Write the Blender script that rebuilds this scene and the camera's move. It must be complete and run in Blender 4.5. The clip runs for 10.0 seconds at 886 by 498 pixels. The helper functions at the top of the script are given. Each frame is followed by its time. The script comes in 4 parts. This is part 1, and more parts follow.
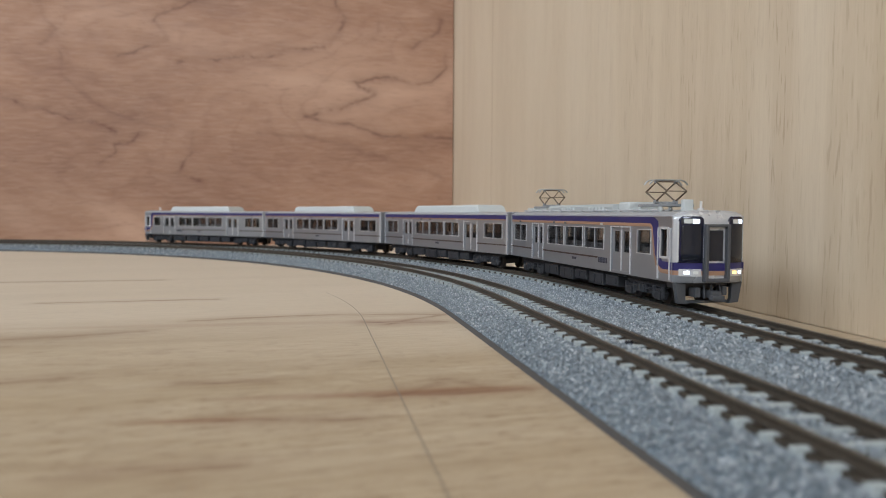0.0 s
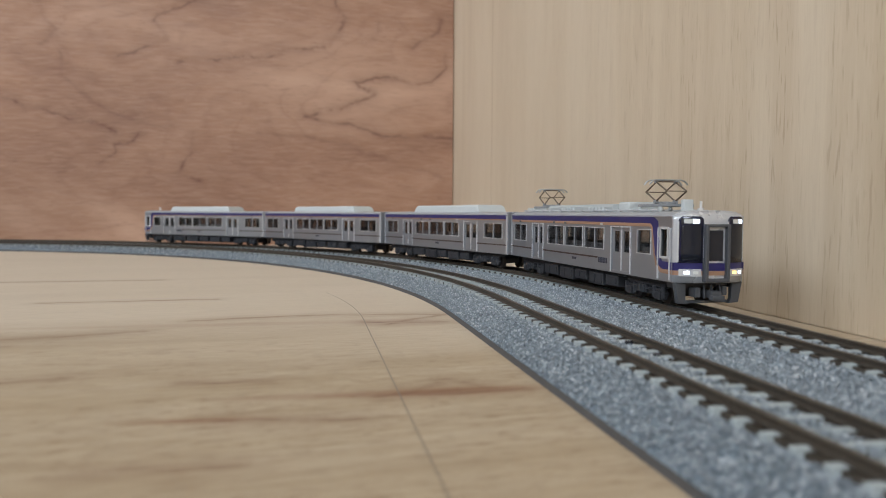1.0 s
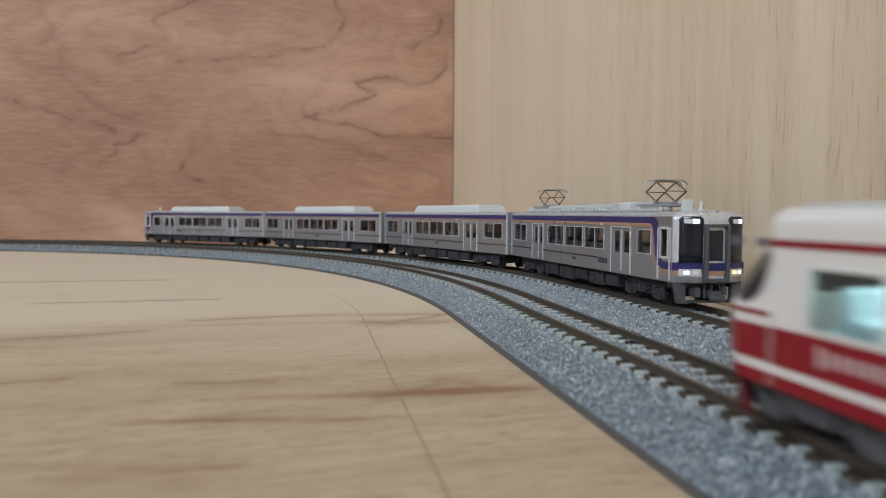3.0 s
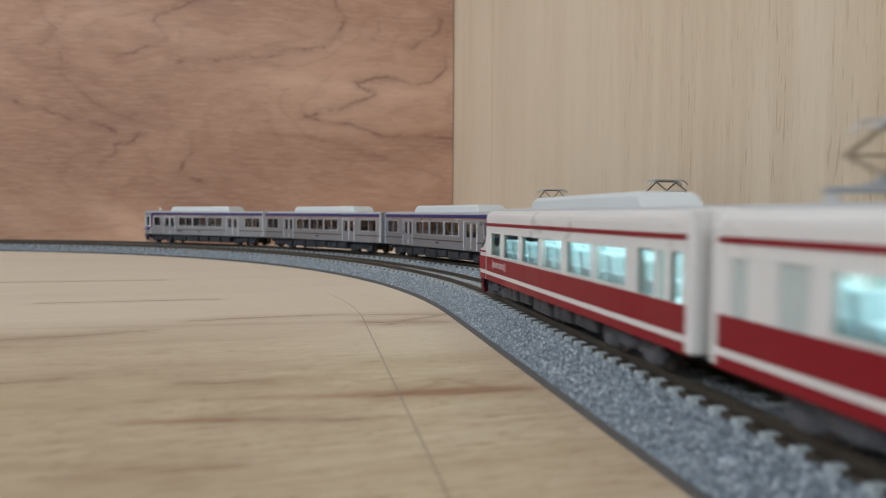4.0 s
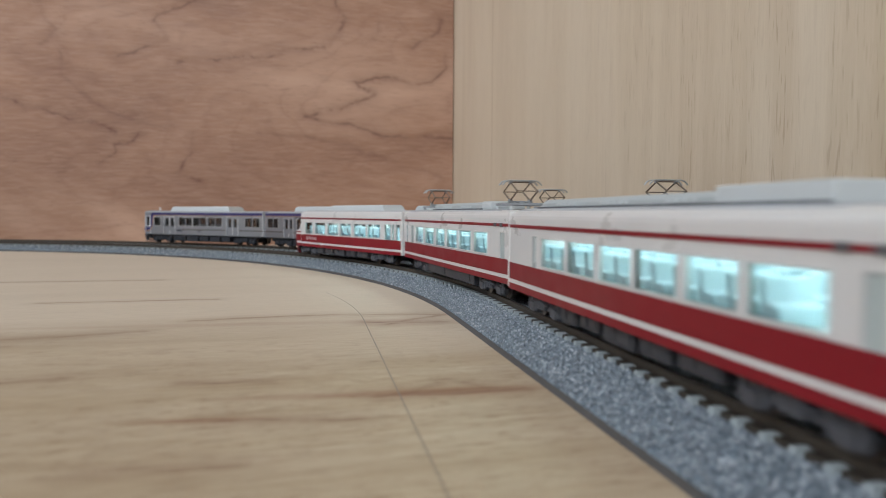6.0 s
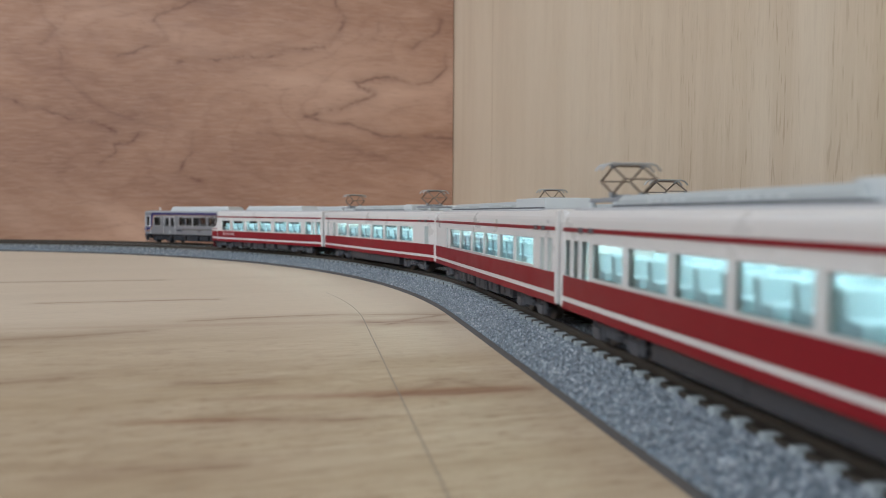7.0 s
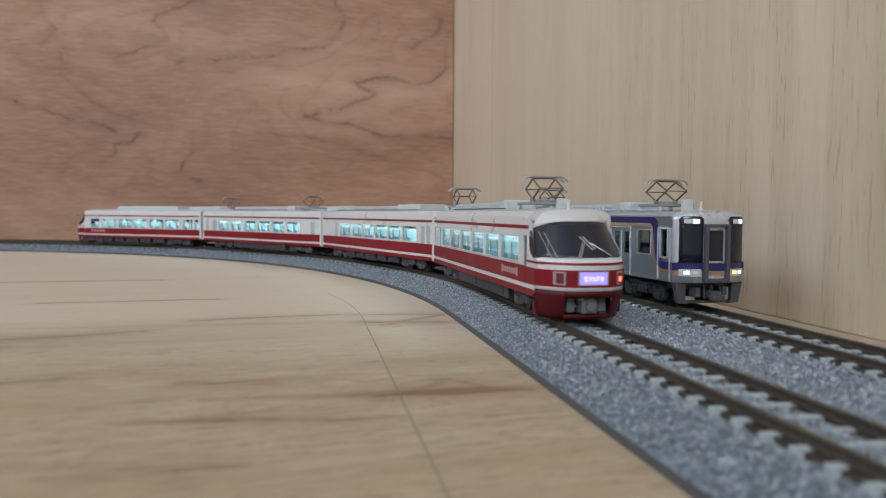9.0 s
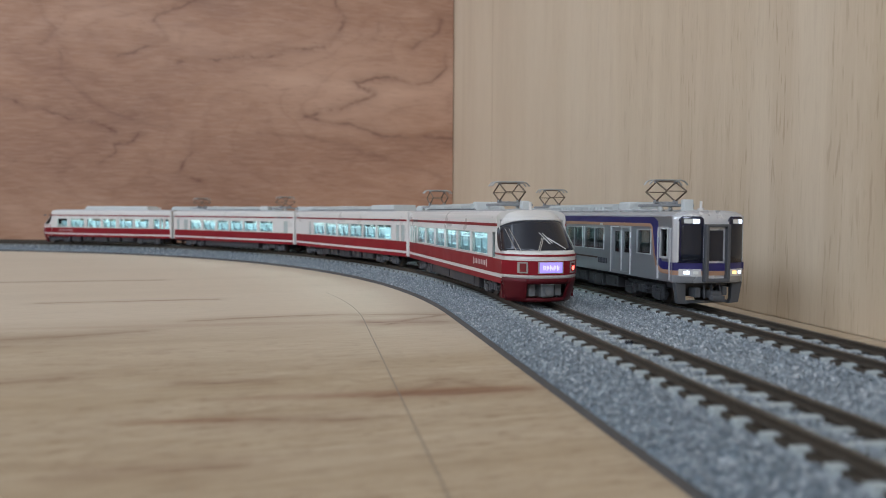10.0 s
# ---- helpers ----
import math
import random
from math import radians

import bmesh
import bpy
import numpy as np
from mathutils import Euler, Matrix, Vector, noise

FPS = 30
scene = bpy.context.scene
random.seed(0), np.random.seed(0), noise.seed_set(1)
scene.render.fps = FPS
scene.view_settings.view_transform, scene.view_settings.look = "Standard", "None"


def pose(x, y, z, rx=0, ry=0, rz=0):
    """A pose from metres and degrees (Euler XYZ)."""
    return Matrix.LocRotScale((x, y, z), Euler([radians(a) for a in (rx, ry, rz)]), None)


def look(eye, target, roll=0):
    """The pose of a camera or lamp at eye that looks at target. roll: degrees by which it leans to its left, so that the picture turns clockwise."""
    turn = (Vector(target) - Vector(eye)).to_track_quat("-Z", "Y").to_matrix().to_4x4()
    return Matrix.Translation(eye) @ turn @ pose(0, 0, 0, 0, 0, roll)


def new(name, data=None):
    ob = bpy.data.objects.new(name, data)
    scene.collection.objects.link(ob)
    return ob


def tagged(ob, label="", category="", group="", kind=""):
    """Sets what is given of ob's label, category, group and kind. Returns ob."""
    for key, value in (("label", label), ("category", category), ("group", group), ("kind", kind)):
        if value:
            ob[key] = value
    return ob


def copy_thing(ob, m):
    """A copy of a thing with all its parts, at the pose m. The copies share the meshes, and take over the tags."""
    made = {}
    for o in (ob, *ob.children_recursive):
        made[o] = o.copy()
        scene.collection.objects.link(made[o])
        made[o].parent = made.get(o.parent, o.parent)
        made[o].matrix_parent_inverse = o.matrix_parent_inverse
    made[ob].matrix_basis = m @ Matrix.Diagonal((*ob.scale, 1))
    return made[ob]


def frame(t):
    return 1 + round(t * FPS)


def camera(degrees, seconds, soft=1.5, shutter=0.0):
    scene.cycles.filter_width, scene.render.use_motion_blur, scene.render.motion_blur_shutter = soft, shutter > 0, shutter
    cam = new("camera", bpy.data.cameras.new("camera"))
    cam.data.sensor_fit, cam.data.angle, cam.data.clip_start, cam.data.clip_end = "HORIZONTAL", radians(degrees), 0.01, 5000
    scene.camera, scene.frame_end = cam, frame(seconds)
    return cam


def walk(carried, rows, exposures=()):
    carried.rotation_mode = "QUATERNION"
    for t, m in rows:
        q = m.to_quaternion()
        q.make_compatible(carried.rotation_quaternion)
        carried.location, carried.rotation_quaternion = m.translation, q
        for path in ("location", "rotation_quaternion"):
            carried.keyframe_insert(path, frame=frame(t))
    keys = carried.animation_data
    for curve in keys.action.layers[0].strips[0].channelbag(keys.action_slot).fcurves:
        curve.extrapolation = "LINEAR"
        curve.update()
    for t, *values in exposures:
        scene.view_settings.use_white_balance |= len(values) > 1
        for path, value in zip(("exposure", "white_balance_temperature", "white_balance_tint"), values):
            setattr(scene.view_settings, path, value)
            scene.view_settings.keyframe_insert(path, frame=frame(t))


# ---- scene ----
cam = camera(63.0, 10.0, soft=0.62, shutter=0.5)
EYE = Vector((0.0, 0.0, 0.02737))
PITCH = 0.0487
YAW = 0.1787
AIM = EYE + Vector((math.sin(YAW) * math.cos(PITCH), math.cos(YAW) * math.cos(PITCH), -math.sin(PITCH)))
walk(cam, [(0.0, look(EYE, AIM, 0.36)), (10.0, look(EYE, AIM, 0.36))], exposures=[(0.0, -0.18, 6240, 13), (3.0, -0.23, 6230, 13), (7.0, -0.33, 6080, 14), (10.0, -0.39, 5990, 14)])
cam.data.dof.use_dof = True
cam.data.dof.focus_distance = 0.205
cam.data.dof.aperture_fstop = 28.0

# ---- light: daylight through a window beside the camera, plus an added fill behind it ----
world = bpy.data.worlds.new("world")
scene.world = world
world.use_nodes = True
wn = world.node_tree
sky = wn.nodes.new("ShaderNodeTexSky")
sky.sky_type = "NISHITA"
sky.sun_disc = False
sky.sun_elevation = radians(40)
sky.sun_rotation = radians(200)
wn.links.new(sky.outputs[0], wn.nodes["Background"].inputs[0])
wn.nodes["Background"].inputs[1].default_value = 0.12
WINDOW_X, WINDOW_Y0, WINDOW_Y1, WINDOW_Z0, WINDOW_Z1 = -2.3, -1.50, 1.00, 1.05, 2.22
lamp = bpy.data.lights.new("window_daylight", "AREA")
lamp.shape = "RECTANGLE"
lamp.size, lamp.size_y = WINDOW_Y1 - WINDOW_Y0 - 0.1, WINDOW_Z1 - WINDOW_Z0 - 0.1
lamp.energy = 45.0
lamp.color = (0.85, 0.94, 1.0)
lamp_ob = new("window_daylight", lamp)
MID = Vector((WINDOW_X + 0.02, (WINDOW_Y0 + WINDOW_Y1) / 2, (WINDOW_Z0 + WINDOW_Z1) / 2))
lamp_ob.matrix_world = look(MID, MID + Vector((1.0, 0.0, 0.0)))

# Unseen south opening and lamp, added to fill shade behind the silver train.
SOUTH_X0, SOUTH_X1, SOUTH_Y = -1.7, -0.3, -2.7
lamp = bpy.data.lights.new("south_fill", "AREA")
lamp.shape = "RECTANGLE"
lamp.size, lamp.size_y = SOUTH_X1 - SOUTH_X0 - 0.1, WINDOW_Z1 - WINDOW_Z0 - 0.1
lamp.energy = 60.0
lamp.color = (0.85, 0.94, 1.0)
lamp_ob = new("south_fill", lamp)
MID = Vector(((SOUTH_X0 + SOUTH_X1) / 2, SOUTH_Y + 0.02, (WINDOW_Z0 + WINDOW_Z1) / 2))
lamp_ob.matrix_world = look(MID, MID + Vector((0.0, 1.0, 0.0)))

# ---- materials ----


class Nodes:
    """Short hand for a node tree."""

    def __init__(self, name):
        self.m = bpy.data.materials.new(name)
        self.m.use_nodes = True
        self.t = self.m.node_tree
        self.b = self.t.nodes["Principled BSDF"]

    def add(self, kind, **props):
        n = self.t.nodes.new(kind)
        for k, v in props.items():
            if k == "operation":
                n.operation = v
            elif k == "blend_type":
                n.blend_type = v
            elif k == "feature":
                n.feature = v
            elif k == "data_type":
                n.data_type = v
        return n

    def link(self, a, b):
        self.t.links.new(a, b)

    def coords(self, scale, turn=0.0, shift=(0, 0, 0)):
        """Object coordinates, turned about z, shifted, then stretched."""
        c = self.add("ShaderNodeTexCoord")
        r = self.add("ShaderNodeMapping")
        r.inputs["Rotation"].default_value = (0, 0, turn)
        r.inputs["Location"].default_value = shift
        self.link(c.outputs["Object"], r.inputs["Vector"])
        m = self.add("ShaderNodeMapping")
        m.inputs["Scale"].default_value = scale
        self.link(r.outputs[0], m.inputs["Vector"])
        return m.outputs[0]

    def noise(self, vec, scale=1.0, detail=3.0, rough=0.55, distortion=0.0):
        n = self.add("ShaderNodeTexNoise")
        n.inputs["Scale"].default_value = scale
        n.inputs["Detail"].default_value = detail
        n.inputs["Roughness"].default_value = rough
        n.inputs["Distortion"].default_value = distortion
        self.link(vec, n.inputs["Vector"])
        return n.outputs["Fac"]

    def math(self, op, a, b=0.0, c=0.0):
        n = self.add("ShaderNodeMath", operation=op)
        for i, v in enumerate((a, b, c)):
            if isinstance(v, (int, float)):
                n.inputs[i].default_value = v
            else:
                self.link(v, n.inputs[i])
        return n.outputs[0]

    def ramp(self, fac, stops):
        n = self.add("ShaderNodeValToRGB")
        els = n.color_ramp.elements
        while len(els) < len(stops):
            els.new(0.5)
        for e, (p, c) in zip(els, stops):
            e.position = p
            e.color = (c, c, c, 1) if isinstance(c, (int, float)) else (*c, 1)
        self.link(fac, n.inputs[0])
        return n.outputs[0]

    def mix(self, fac, a, b, blend="MIX"):
        n = self.add("ShaderNodeMixRGB", blend_type=blend)
        for i, v in enumerate((fac, a, b)):
            if isinstance(v, (int, float)):
                n.inputs[i].default_value = v
            elif isinstance(v, tuple):
                n.inputs[i].default_value = (*v, 1)
            else:
                self.link(v, n.inputs[i])
        return n.outputs[0]

    def vector(self, op, a, b):
        n = self.add("ShaderNodeVectorMath", operation=op)
        for i, v in enumerate((a, b)):
            if isinstance(v, tuple):
                n.inputs[i].default_value = v
            else:
                self.link(v, n.inputs[i])
        return n.outputs["Value"] if op in ("DOT_PRODUCT", "DISTANCE") else n.outputs["Vector"]

    def strokes(self, vec, lines, up):
        """Distance in millimetres to the nearest of some drawn lines, in the x-z plane (up) or the x-y plane."""
        near = None
        for pts in lines:
            for a, b in zip(pts, pts[1:]):
                dx, dv = b[0] - a[0], b[1] - a[1]
                q = dx * dx + dv * dv
                start = (a[0], 0.0, a[1]) if up else (a[0], a[1], 0.0)
                way = (dx, 0.0, dv) if up else (dx, dv, 0.0)
                rel = self.vector("SUBTRACT", vec, start)
                t = self.add("ShaderNodeMath", operation="MULTIPLY")
                t.use_clamp = True
                t.inputs[1].default_value = 1.0 / q
                self.link(self.vector("DOT_PRODUCT", rel, way), t.inputs[0])
                foot = self.add("ShaderNodeVectorMath", operation="SCALE")
                foot.inputs[0].default_value = way
                self.link(t.outputs[0], foot.inputs["Scale"])
                d = self.vector("DISTANCE", rel, foot.outputs["Vector"])
                near = d if near is None else self.math("MINIMUM", near, d)
        return near

    def wander(self, vec, scale, amount):
        """A place pushed about by noise, so that drawn lines waver like grain."""
        n = self.add("ShaderNodeTexNoise")
        n.inputs["Scale"].default_value = scale
        n.inputs["Detail"].default_value = 4.0
        self.link(vec, n.inputs["Vector"])
        off = self.add("ShaderNodeVectorMath", operation="SCALE")
        off.inputs["Scale"].default_value = amount
        self.link(self.vector("SUBTRACT", n.outputs["Color"], (0.5, 0.5, 0.5)), off.inputs[0])
        return self.vector("ADD", vec, off.outputs["Vector"])

    def bump(self, height, dist, strength=0.5):
        n = self.add("ShaderNodeBump")
        n.inputs["Strength"].default_value = strength
        n.inputs["Distance"].default_value = dist
        self.link(height, n.inputs["Height"])
        self.link(n.outputs[0], self.b.inputs["Normal"])

    def done(self, color=None, rough=None, metal=None, spec=None):
        for key, v in (("Base Color", color), ("Roughness", rough), ("Metallic", metal), ("Specular IOR Level", spec)):
            if v is None:
                continue
            if isinstance(v, (int, float)):
                self.b.inputs[key].default_value = v
            elif isinstance(v, tuple):
                self.b.inputs[key].default_value = (*v, 1)
            else:
                self.link(v, self.b.inputs[key])
        return self.m


def paint(name, color, rough=0.4, metal=0.0, vary=0.12, grain=900.0, relief=0.00002, shine=0.5):
    """Moulded and painted plastic: faint mottling, dust and fine relief."""
    n = Nodes(name)
    big = n.noise(n.coords((1, 1, 1)), 70.0, 4.0)
    fine = n.noise(n.coords((1, 1, 1)), grain, 2.0)
    f = n.math("ADD", n.math("MULTIPLY", big, 0.6), n.math("MULTIPLY", fine, 0.4))
    dark = tuple(c * (1 - vary) for c in color)
    light = tuple(min(1.0, c * (1 + vary * 0.6)) for c in color)
    n.bump(fine, relief, 0.4)
    return n.done(n.mix(f, dark, light), n.ramp(big, [(0.3, max(0.05, rough - 0.08)), (0.7, min(1.0, rough + 0.1))]), metal, shine)


def glow(name, color, strength, base=(0.5, 0.5, 0.5)):
    n = Nodes(name)
    n.b.inputs["Emission Color"].default_value = (*color, 1)
    n.b.inputs["Emission Strength"].default_value = strength
    return n.done(base, 0.3)


def glass(name, tint, rough=0.05):
    """Thin clear plastic glazing."""
    n = Nodes(name)
    t = n.add("ShaderNodeBsdfTransparent")
    t.inputs[0].default_value = (*tint, 1)
    g = n.add("ShaderNodeBsdfGlossy")
    g.inputs["Roughness"].default_value = rough
    lw = n.add("ShaderNodeLayerWeight")
    lw.inputs[0].default_value = 0.5
    gloss = n.math("ADD", n.math("MULTIPLY", n.math("POWER", lw.outputs["Facing"], 4.0), 0.5), 0.05)
    mx = n.add("ShaderNodeMixShader")
    n.link(gloss, mx.inputs[0])
    n.link(t.outputs[0], mx.inputs[1])
    n.link(g.outputs[0], mx.inputs[2])
    n.link(mx.outputs[0], n.t.nodes["Material Output"].inputs[0])
    return n.m


# growth lines of the flame figure on the red panel: (x, z) in millimetres
FLAME = [
    [(-86, 204), (-100, 198), (-125, 188), (-129, 183), (-121, 176), (-117, 169), (-134, 163), (-155, 155)],
    [(17, 209), (28, 193), (23, 179), (13, 171), (-13, 164), (-61, 156), (-110, 150)],
    [(111, 197), (106, 186), (86, 171)],
    [(116, 167), (117, 154), (102, 142), (66, 143), (38, 140), (40, 135), (53, 130), (26, 119), (-5, 109), (34, 103), (47, 96), (121, 93)],
    [(-243, 116), (-209, 108), (-180, 100), (-158, 93)],
    [(-140, 92), (-143, 87), (-157, 83), (-157, 76), (-171, 66)],
    [(-96, 89), (-97, 79), (-105, 69), (-108, 58), (-93, 55)],
]
FLAME_FAINT = [
    [(-46, 95), (9, 90), (52, 77), (116, 59)],
    [(-217, 197), (-212, 188), (-201, 173), (-212, 159)],
    [(58, 191), (55, 181), (46, 173)],
    [(-200, 155), (-196, 135), (-170, 112), (-120, 97)],
]


def veneer_red():
    """Reddish rotary-cut veneer: flame-shaped growth lines, soft bands beside them, short pores along x."""
    n = Nodes("red_veneer")
    flat = n.coords((1000.0, 0.0, 1000.0))
    place = n.wander(n.wander(flat, 0.035, 14.0), 0.22, 3.0)
    bold, faint = n.strokes(place, FLAME, True), n.strokes(place, FLAME_FAINT, True)
    edge = [(0.0, 0.95), (0.05, 0.75), (0.13, 0.34), (0.30, 0.12), (0.8, 0.0)]
    line = n.math("MAXIMUM", n.ramp(n.math("MULTIPLY", bold, 0.075), edge), n.math("MULTIPLY", n.ramp(n.math("MULTIPLY", faint, 0.06), edge), 0.5))
    patchy = n.ramp(n.noise(flat, 0.045, 3.0), [(0.32, 0.55), (0.55, 1.0)])
    line = n.math("MULTIPLY", line, patchy)
    swing = n.noise(n.coords((3.2, 3.2, 8.5), 0.0, (0.43, 0.0, 0.31)), 1.0, 3.0, 0.5, 1.4)
    field = n.math("ADD", n.math("MULTIPLY", n.math("MINIMUM", bold, 60.0), 0.035), n.math("MULTIPLY", swing, 7.0))
    ring = n.math("FRACT", field)
    ring = n.ramp(ring, [(0.0, 0.65), (0.12, 0.25), (0.5, 0.0), (0.85, 0.12), (1.0, 0.65)])
    streak = n.noise(n.coords((26.0, 26.0, 150.0)), 1.0, 5.0, 0.65, 0.8)
    silk = n.noise(n.coords((60.0, 60.0, 420.0)), 1.0, 4.0, 0.6, 0.6)
    pore = n.ramp(n.noise(n.coords((110.0, 110.0, 1200.0)), 1.0, 2.0), [(0.58, 0.0), (0.70, 1.0)])
    cloud = n.noise(n.coords((5.0, 5.0, 11.0)), 1.0, 4.0, 0.55, 1.0)
    col = n.ramp(cloud, [(0.30, (0.255, 0.126, 0.074)), (0.5, (0.36, 0.196, 0.118)), (0.74, (0.51, 0.315, 0.21))])
    col = n.mix(n.ramp(silk, [(0.40, 0.0), (0.72, 0.42)]), col, (0.53, 0.335, 0.235))
    col = n.mix(n.ramp(streak, [(0.26, 0.18), (0.48, 0.0)]), col, (0.20, 0.098, 0.058))
    col = n.mix(n.math("MULTIPLY", n.math("MULTIPLY", ring, patchy), 0.34), col, (0.20, 0.085, 0.05))
    col = n.mix(n.math("MULTIPLY", line, 0.72), col, (0.105, 0.036, 0.021))
    col = n.mix(n.math("MULTIPLY", pore, 0.25), col, (0.15, 0.07, 0.042))
    n.bump(n.math("ADD", streak, n.math("MULTIPLY", pore, -0.5)), 0.0002, 0.25)
    return n.done(col, n.ramp(streak, [(0.3, 0.46), (0.7, 0.6)]), 0.0, 0.35)


def veneer_pale(name, along, tones, dark, streaky, shine, size, dashy, gloss, stains=(), marks=()):
    """Pale veneer with fine pores along one axis ('x' or 'z')."""
    n = Nodes(name)

    def co(a, b):
        return n.coords((a * size, b * size, b * size), -0.12) if along == "x" else n.coords((b * size, b * size, a * size))

    broad = n.noise(co(0.8, 7.0), 1.0, 3.0, 0.55, 0.5)
    mid = n.noise(co(8.0, 190.0), 1.0, 6.0, 0.72, 0.3)
    fine = n.noise(co(30.0, 1100.0), 1.0, 3.0)
    dash = n.ramp(n.noise(co(55.0, 210.0), 1.0, 3.5, 0.65), [(0.54, 0.0), (0.66, 1.0)])
    gate = n.ramp(n.noise(co(3.0, 16.0), 1.0, 3.0), [(0.36, 0.15), (0.54, 1.0)])
    dash = n.math("MULTIPLY", dash, gate)
    blot = n.ramp(n.noise(co(9.0, 34.0), 1.0, 5.0, 0.65, 1.4), [(0.56, 0.0), (0.74, 1.0)])
    pale = n.ramp(n.noise(co(4.0, 22.0), 1.0, 4.0, 0.6, 0.8), [(0.45, 0.0), (0.68, 1.0)])
    col = n.ramp(broad, [(0.28, tones[0]), (0.5, tones[1]), (0.72, tones[2])])
    col = n.mix(n.math("MULTIPLY", pale, 0.45), col, tones[2])
    col = n.mix(n.ramp(mid, [(0.28, streaky), (0.52, 0.0)]), col, tones[0])
    col = n.mix(n.ramp(fine, [(0.35, 0.34 * streaky), (0.58, 0.0)]), col, dark)
    col = n.mix(n.math("MULTIPLY", dash, dashy), col, dark)
    col = n.mix(n.math("MULTIPLY", n.math("MULTIPLY", blot, mid), streaky * 0.8), col, dark)
    for x, y, rx, ry in stains:
        sp = n.add("ShaderNodeSeparateXYZ")
        n.link(n.coords((1, 1, 1)), sp.inputs[0])
        wob = n.math("MULTIPLY", n.math("SUBTRACT", mid, 0.5), 0.9)
        dx = n.math("POWER", n.math("ABSOLUTE", n.math("MULTIPLY", n.math("SUBTRACT", sp.outputs[0], x), 1 / rx)), 2.0)
        dy = n.math("POWER", n.math("ABSOLUTE", n.math("ADD", n.math("MULTIPLY", n.math("SUBTRACT", sp.outputs[1], y), 1 / ry), wob)), 2.0)
        spot = n.ramp(n.math("ADD", dx, dy), [(0.0, 0.75), (0.5, 0.35), (1.0, 0.0)])
        spot = n.math("MULTIPLY", spot, n.ramp(mid, [(0.38, 1.0), (0.68, 0.35)]))
        col = n.mix(n.math("MULTIPLY", spot, 1.0), col, (0.23, 0.105, 0.058))
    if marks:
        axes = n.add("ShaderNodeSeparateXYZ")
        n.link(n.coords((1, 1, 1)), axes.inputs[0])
        # Stronger light on the far board, painted in as a paler tone.
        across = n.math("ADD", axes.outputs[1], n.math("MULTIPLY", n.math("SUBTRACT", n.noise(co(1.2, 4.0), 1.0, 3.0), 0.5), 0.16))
        far_light = n.ramp(across, [(0.11, 0.0), (0.21, 0.75), (0.60, 0.8), (0.75, 0.2)])
        col = n.mix(n.math("MULTIPLY", far_light, 0.85), col, (0.65, 0.555, 0.44))
        place = n.wander(n.coords((1000.0, 1000.0, 0.0)), 0.25, 2.6)
        near = n.strokes(place, marks, False)
        mark = n.ramp(n.math("MULTIPLY", near, 0.16), [(0.0, 0.8), (0.08, 0.55), (0.3, 0.2), (1.0, 0.0)])
        mark = n.math("MULTIPLY", mark, n.ramp(mid, [(0.40, 1.0), (0.62, 0.3)]))
        col = n.mix(mark, col, (0.19, 0.10, 0.06))
    if along == "z":
        slit = n.ramp(n.noise(n.coords((1.0, 900.0, 85.0)), 1.0, 2.5), [(0.57, 0.0), (0.66, 1.0)])
        axes = n.add("ShaderNodeSeparateXYZ")
        n.link(n.coords((1, 1, 1)), axes.inputs[0])
        # Brown streaks on the nearer wall; their tint also paints in its weaker light.
        streak_shade = n.ramp(n.math("ADD", axes.outputs[1], n.math("MULTIPLY", n.noise(n.coords((1.0, 16.0, 2.5)), 1.0, 3.0), 0.10)), [(0.15, 0.75), (0.20, 1.0), (0.33, 0.55), (0.42, 0.05)])
        belt = n.math("MULTIPLY", streak_shade, n.ramp(n.noise(n.coords((1.0, 90.0, 5.0)), 1.0, 3.0), [(0.42, 0.15), (0.60, 1.0)]))
        col = n.mix(n.math("MULTIPLY", belt, 0.42), col, (0.44, 0.325, 0.205))
        col = n.mix(n.math("MULTIPLY", n.math("MULTIPLY", slit, belt), 0.42), col, (0.28, 0.175, 0.095))
    n.bump(n.math("ADD", mid, n.math("MULTIPLY", dash, -0.6)), 0.0002, 0.25)
    return n.done(col, n.ramp(mid, [(0.3, shine - 0.05), (0.7, shine + 0.08)]), 0.0, gloss)


def ballast_mat():
    n = Nodes("ballast_chips")
    geo = n.add("ShaderNodeNewGeometry")
    tone = n.ramp(geo.outputs["Random Per Island"], [(0.0, (0.115, 0.145, 0.17)), (0.42, (0.20, 0.25, 0.285)), (0.74, (0.33, 0.39, 0.43)), (0.87, (0.56, 0.63, 0.67)), (1.0, (0.88, 0.90, 0.92))])
    fleck = n.noise(n.coords((1, 1, 1)), 2600.0, 2.0)
    n.bump(fleck, 0.00005, 0.5)
    return n.done(n.mix(0.35, tone, n.ramp(fleck, [(0.3, 0.08), (0.7, 0.45)])), n.ramp(geo.outputs["Random Per Island"], [(0.0, 0.5), (0.8, 0.38), (1.0, 0.12)]), 0.0, 0.6)


def ballast_bed_mat():
    n = Nodes("ballast_bed")
    v = n.add("ShaderNodeTexVoronoi")
    v.inputs["Scale"].default_value = 1500.0
    n.link(n.coords((1, 1, 1)), v.inputs["Vector"])
    grey = n.ramp(v.outputs["Color"], [(0.1, (0.09, 0.115, 0.138)), (0.5, (0.17, 0.212, 0.245)), (0.9, (0.30, 0.36, 0.40))])
    n.bump(v.outputs["Distance"], 0.0005, 0.8)
    return n.done(grey, 0.6)


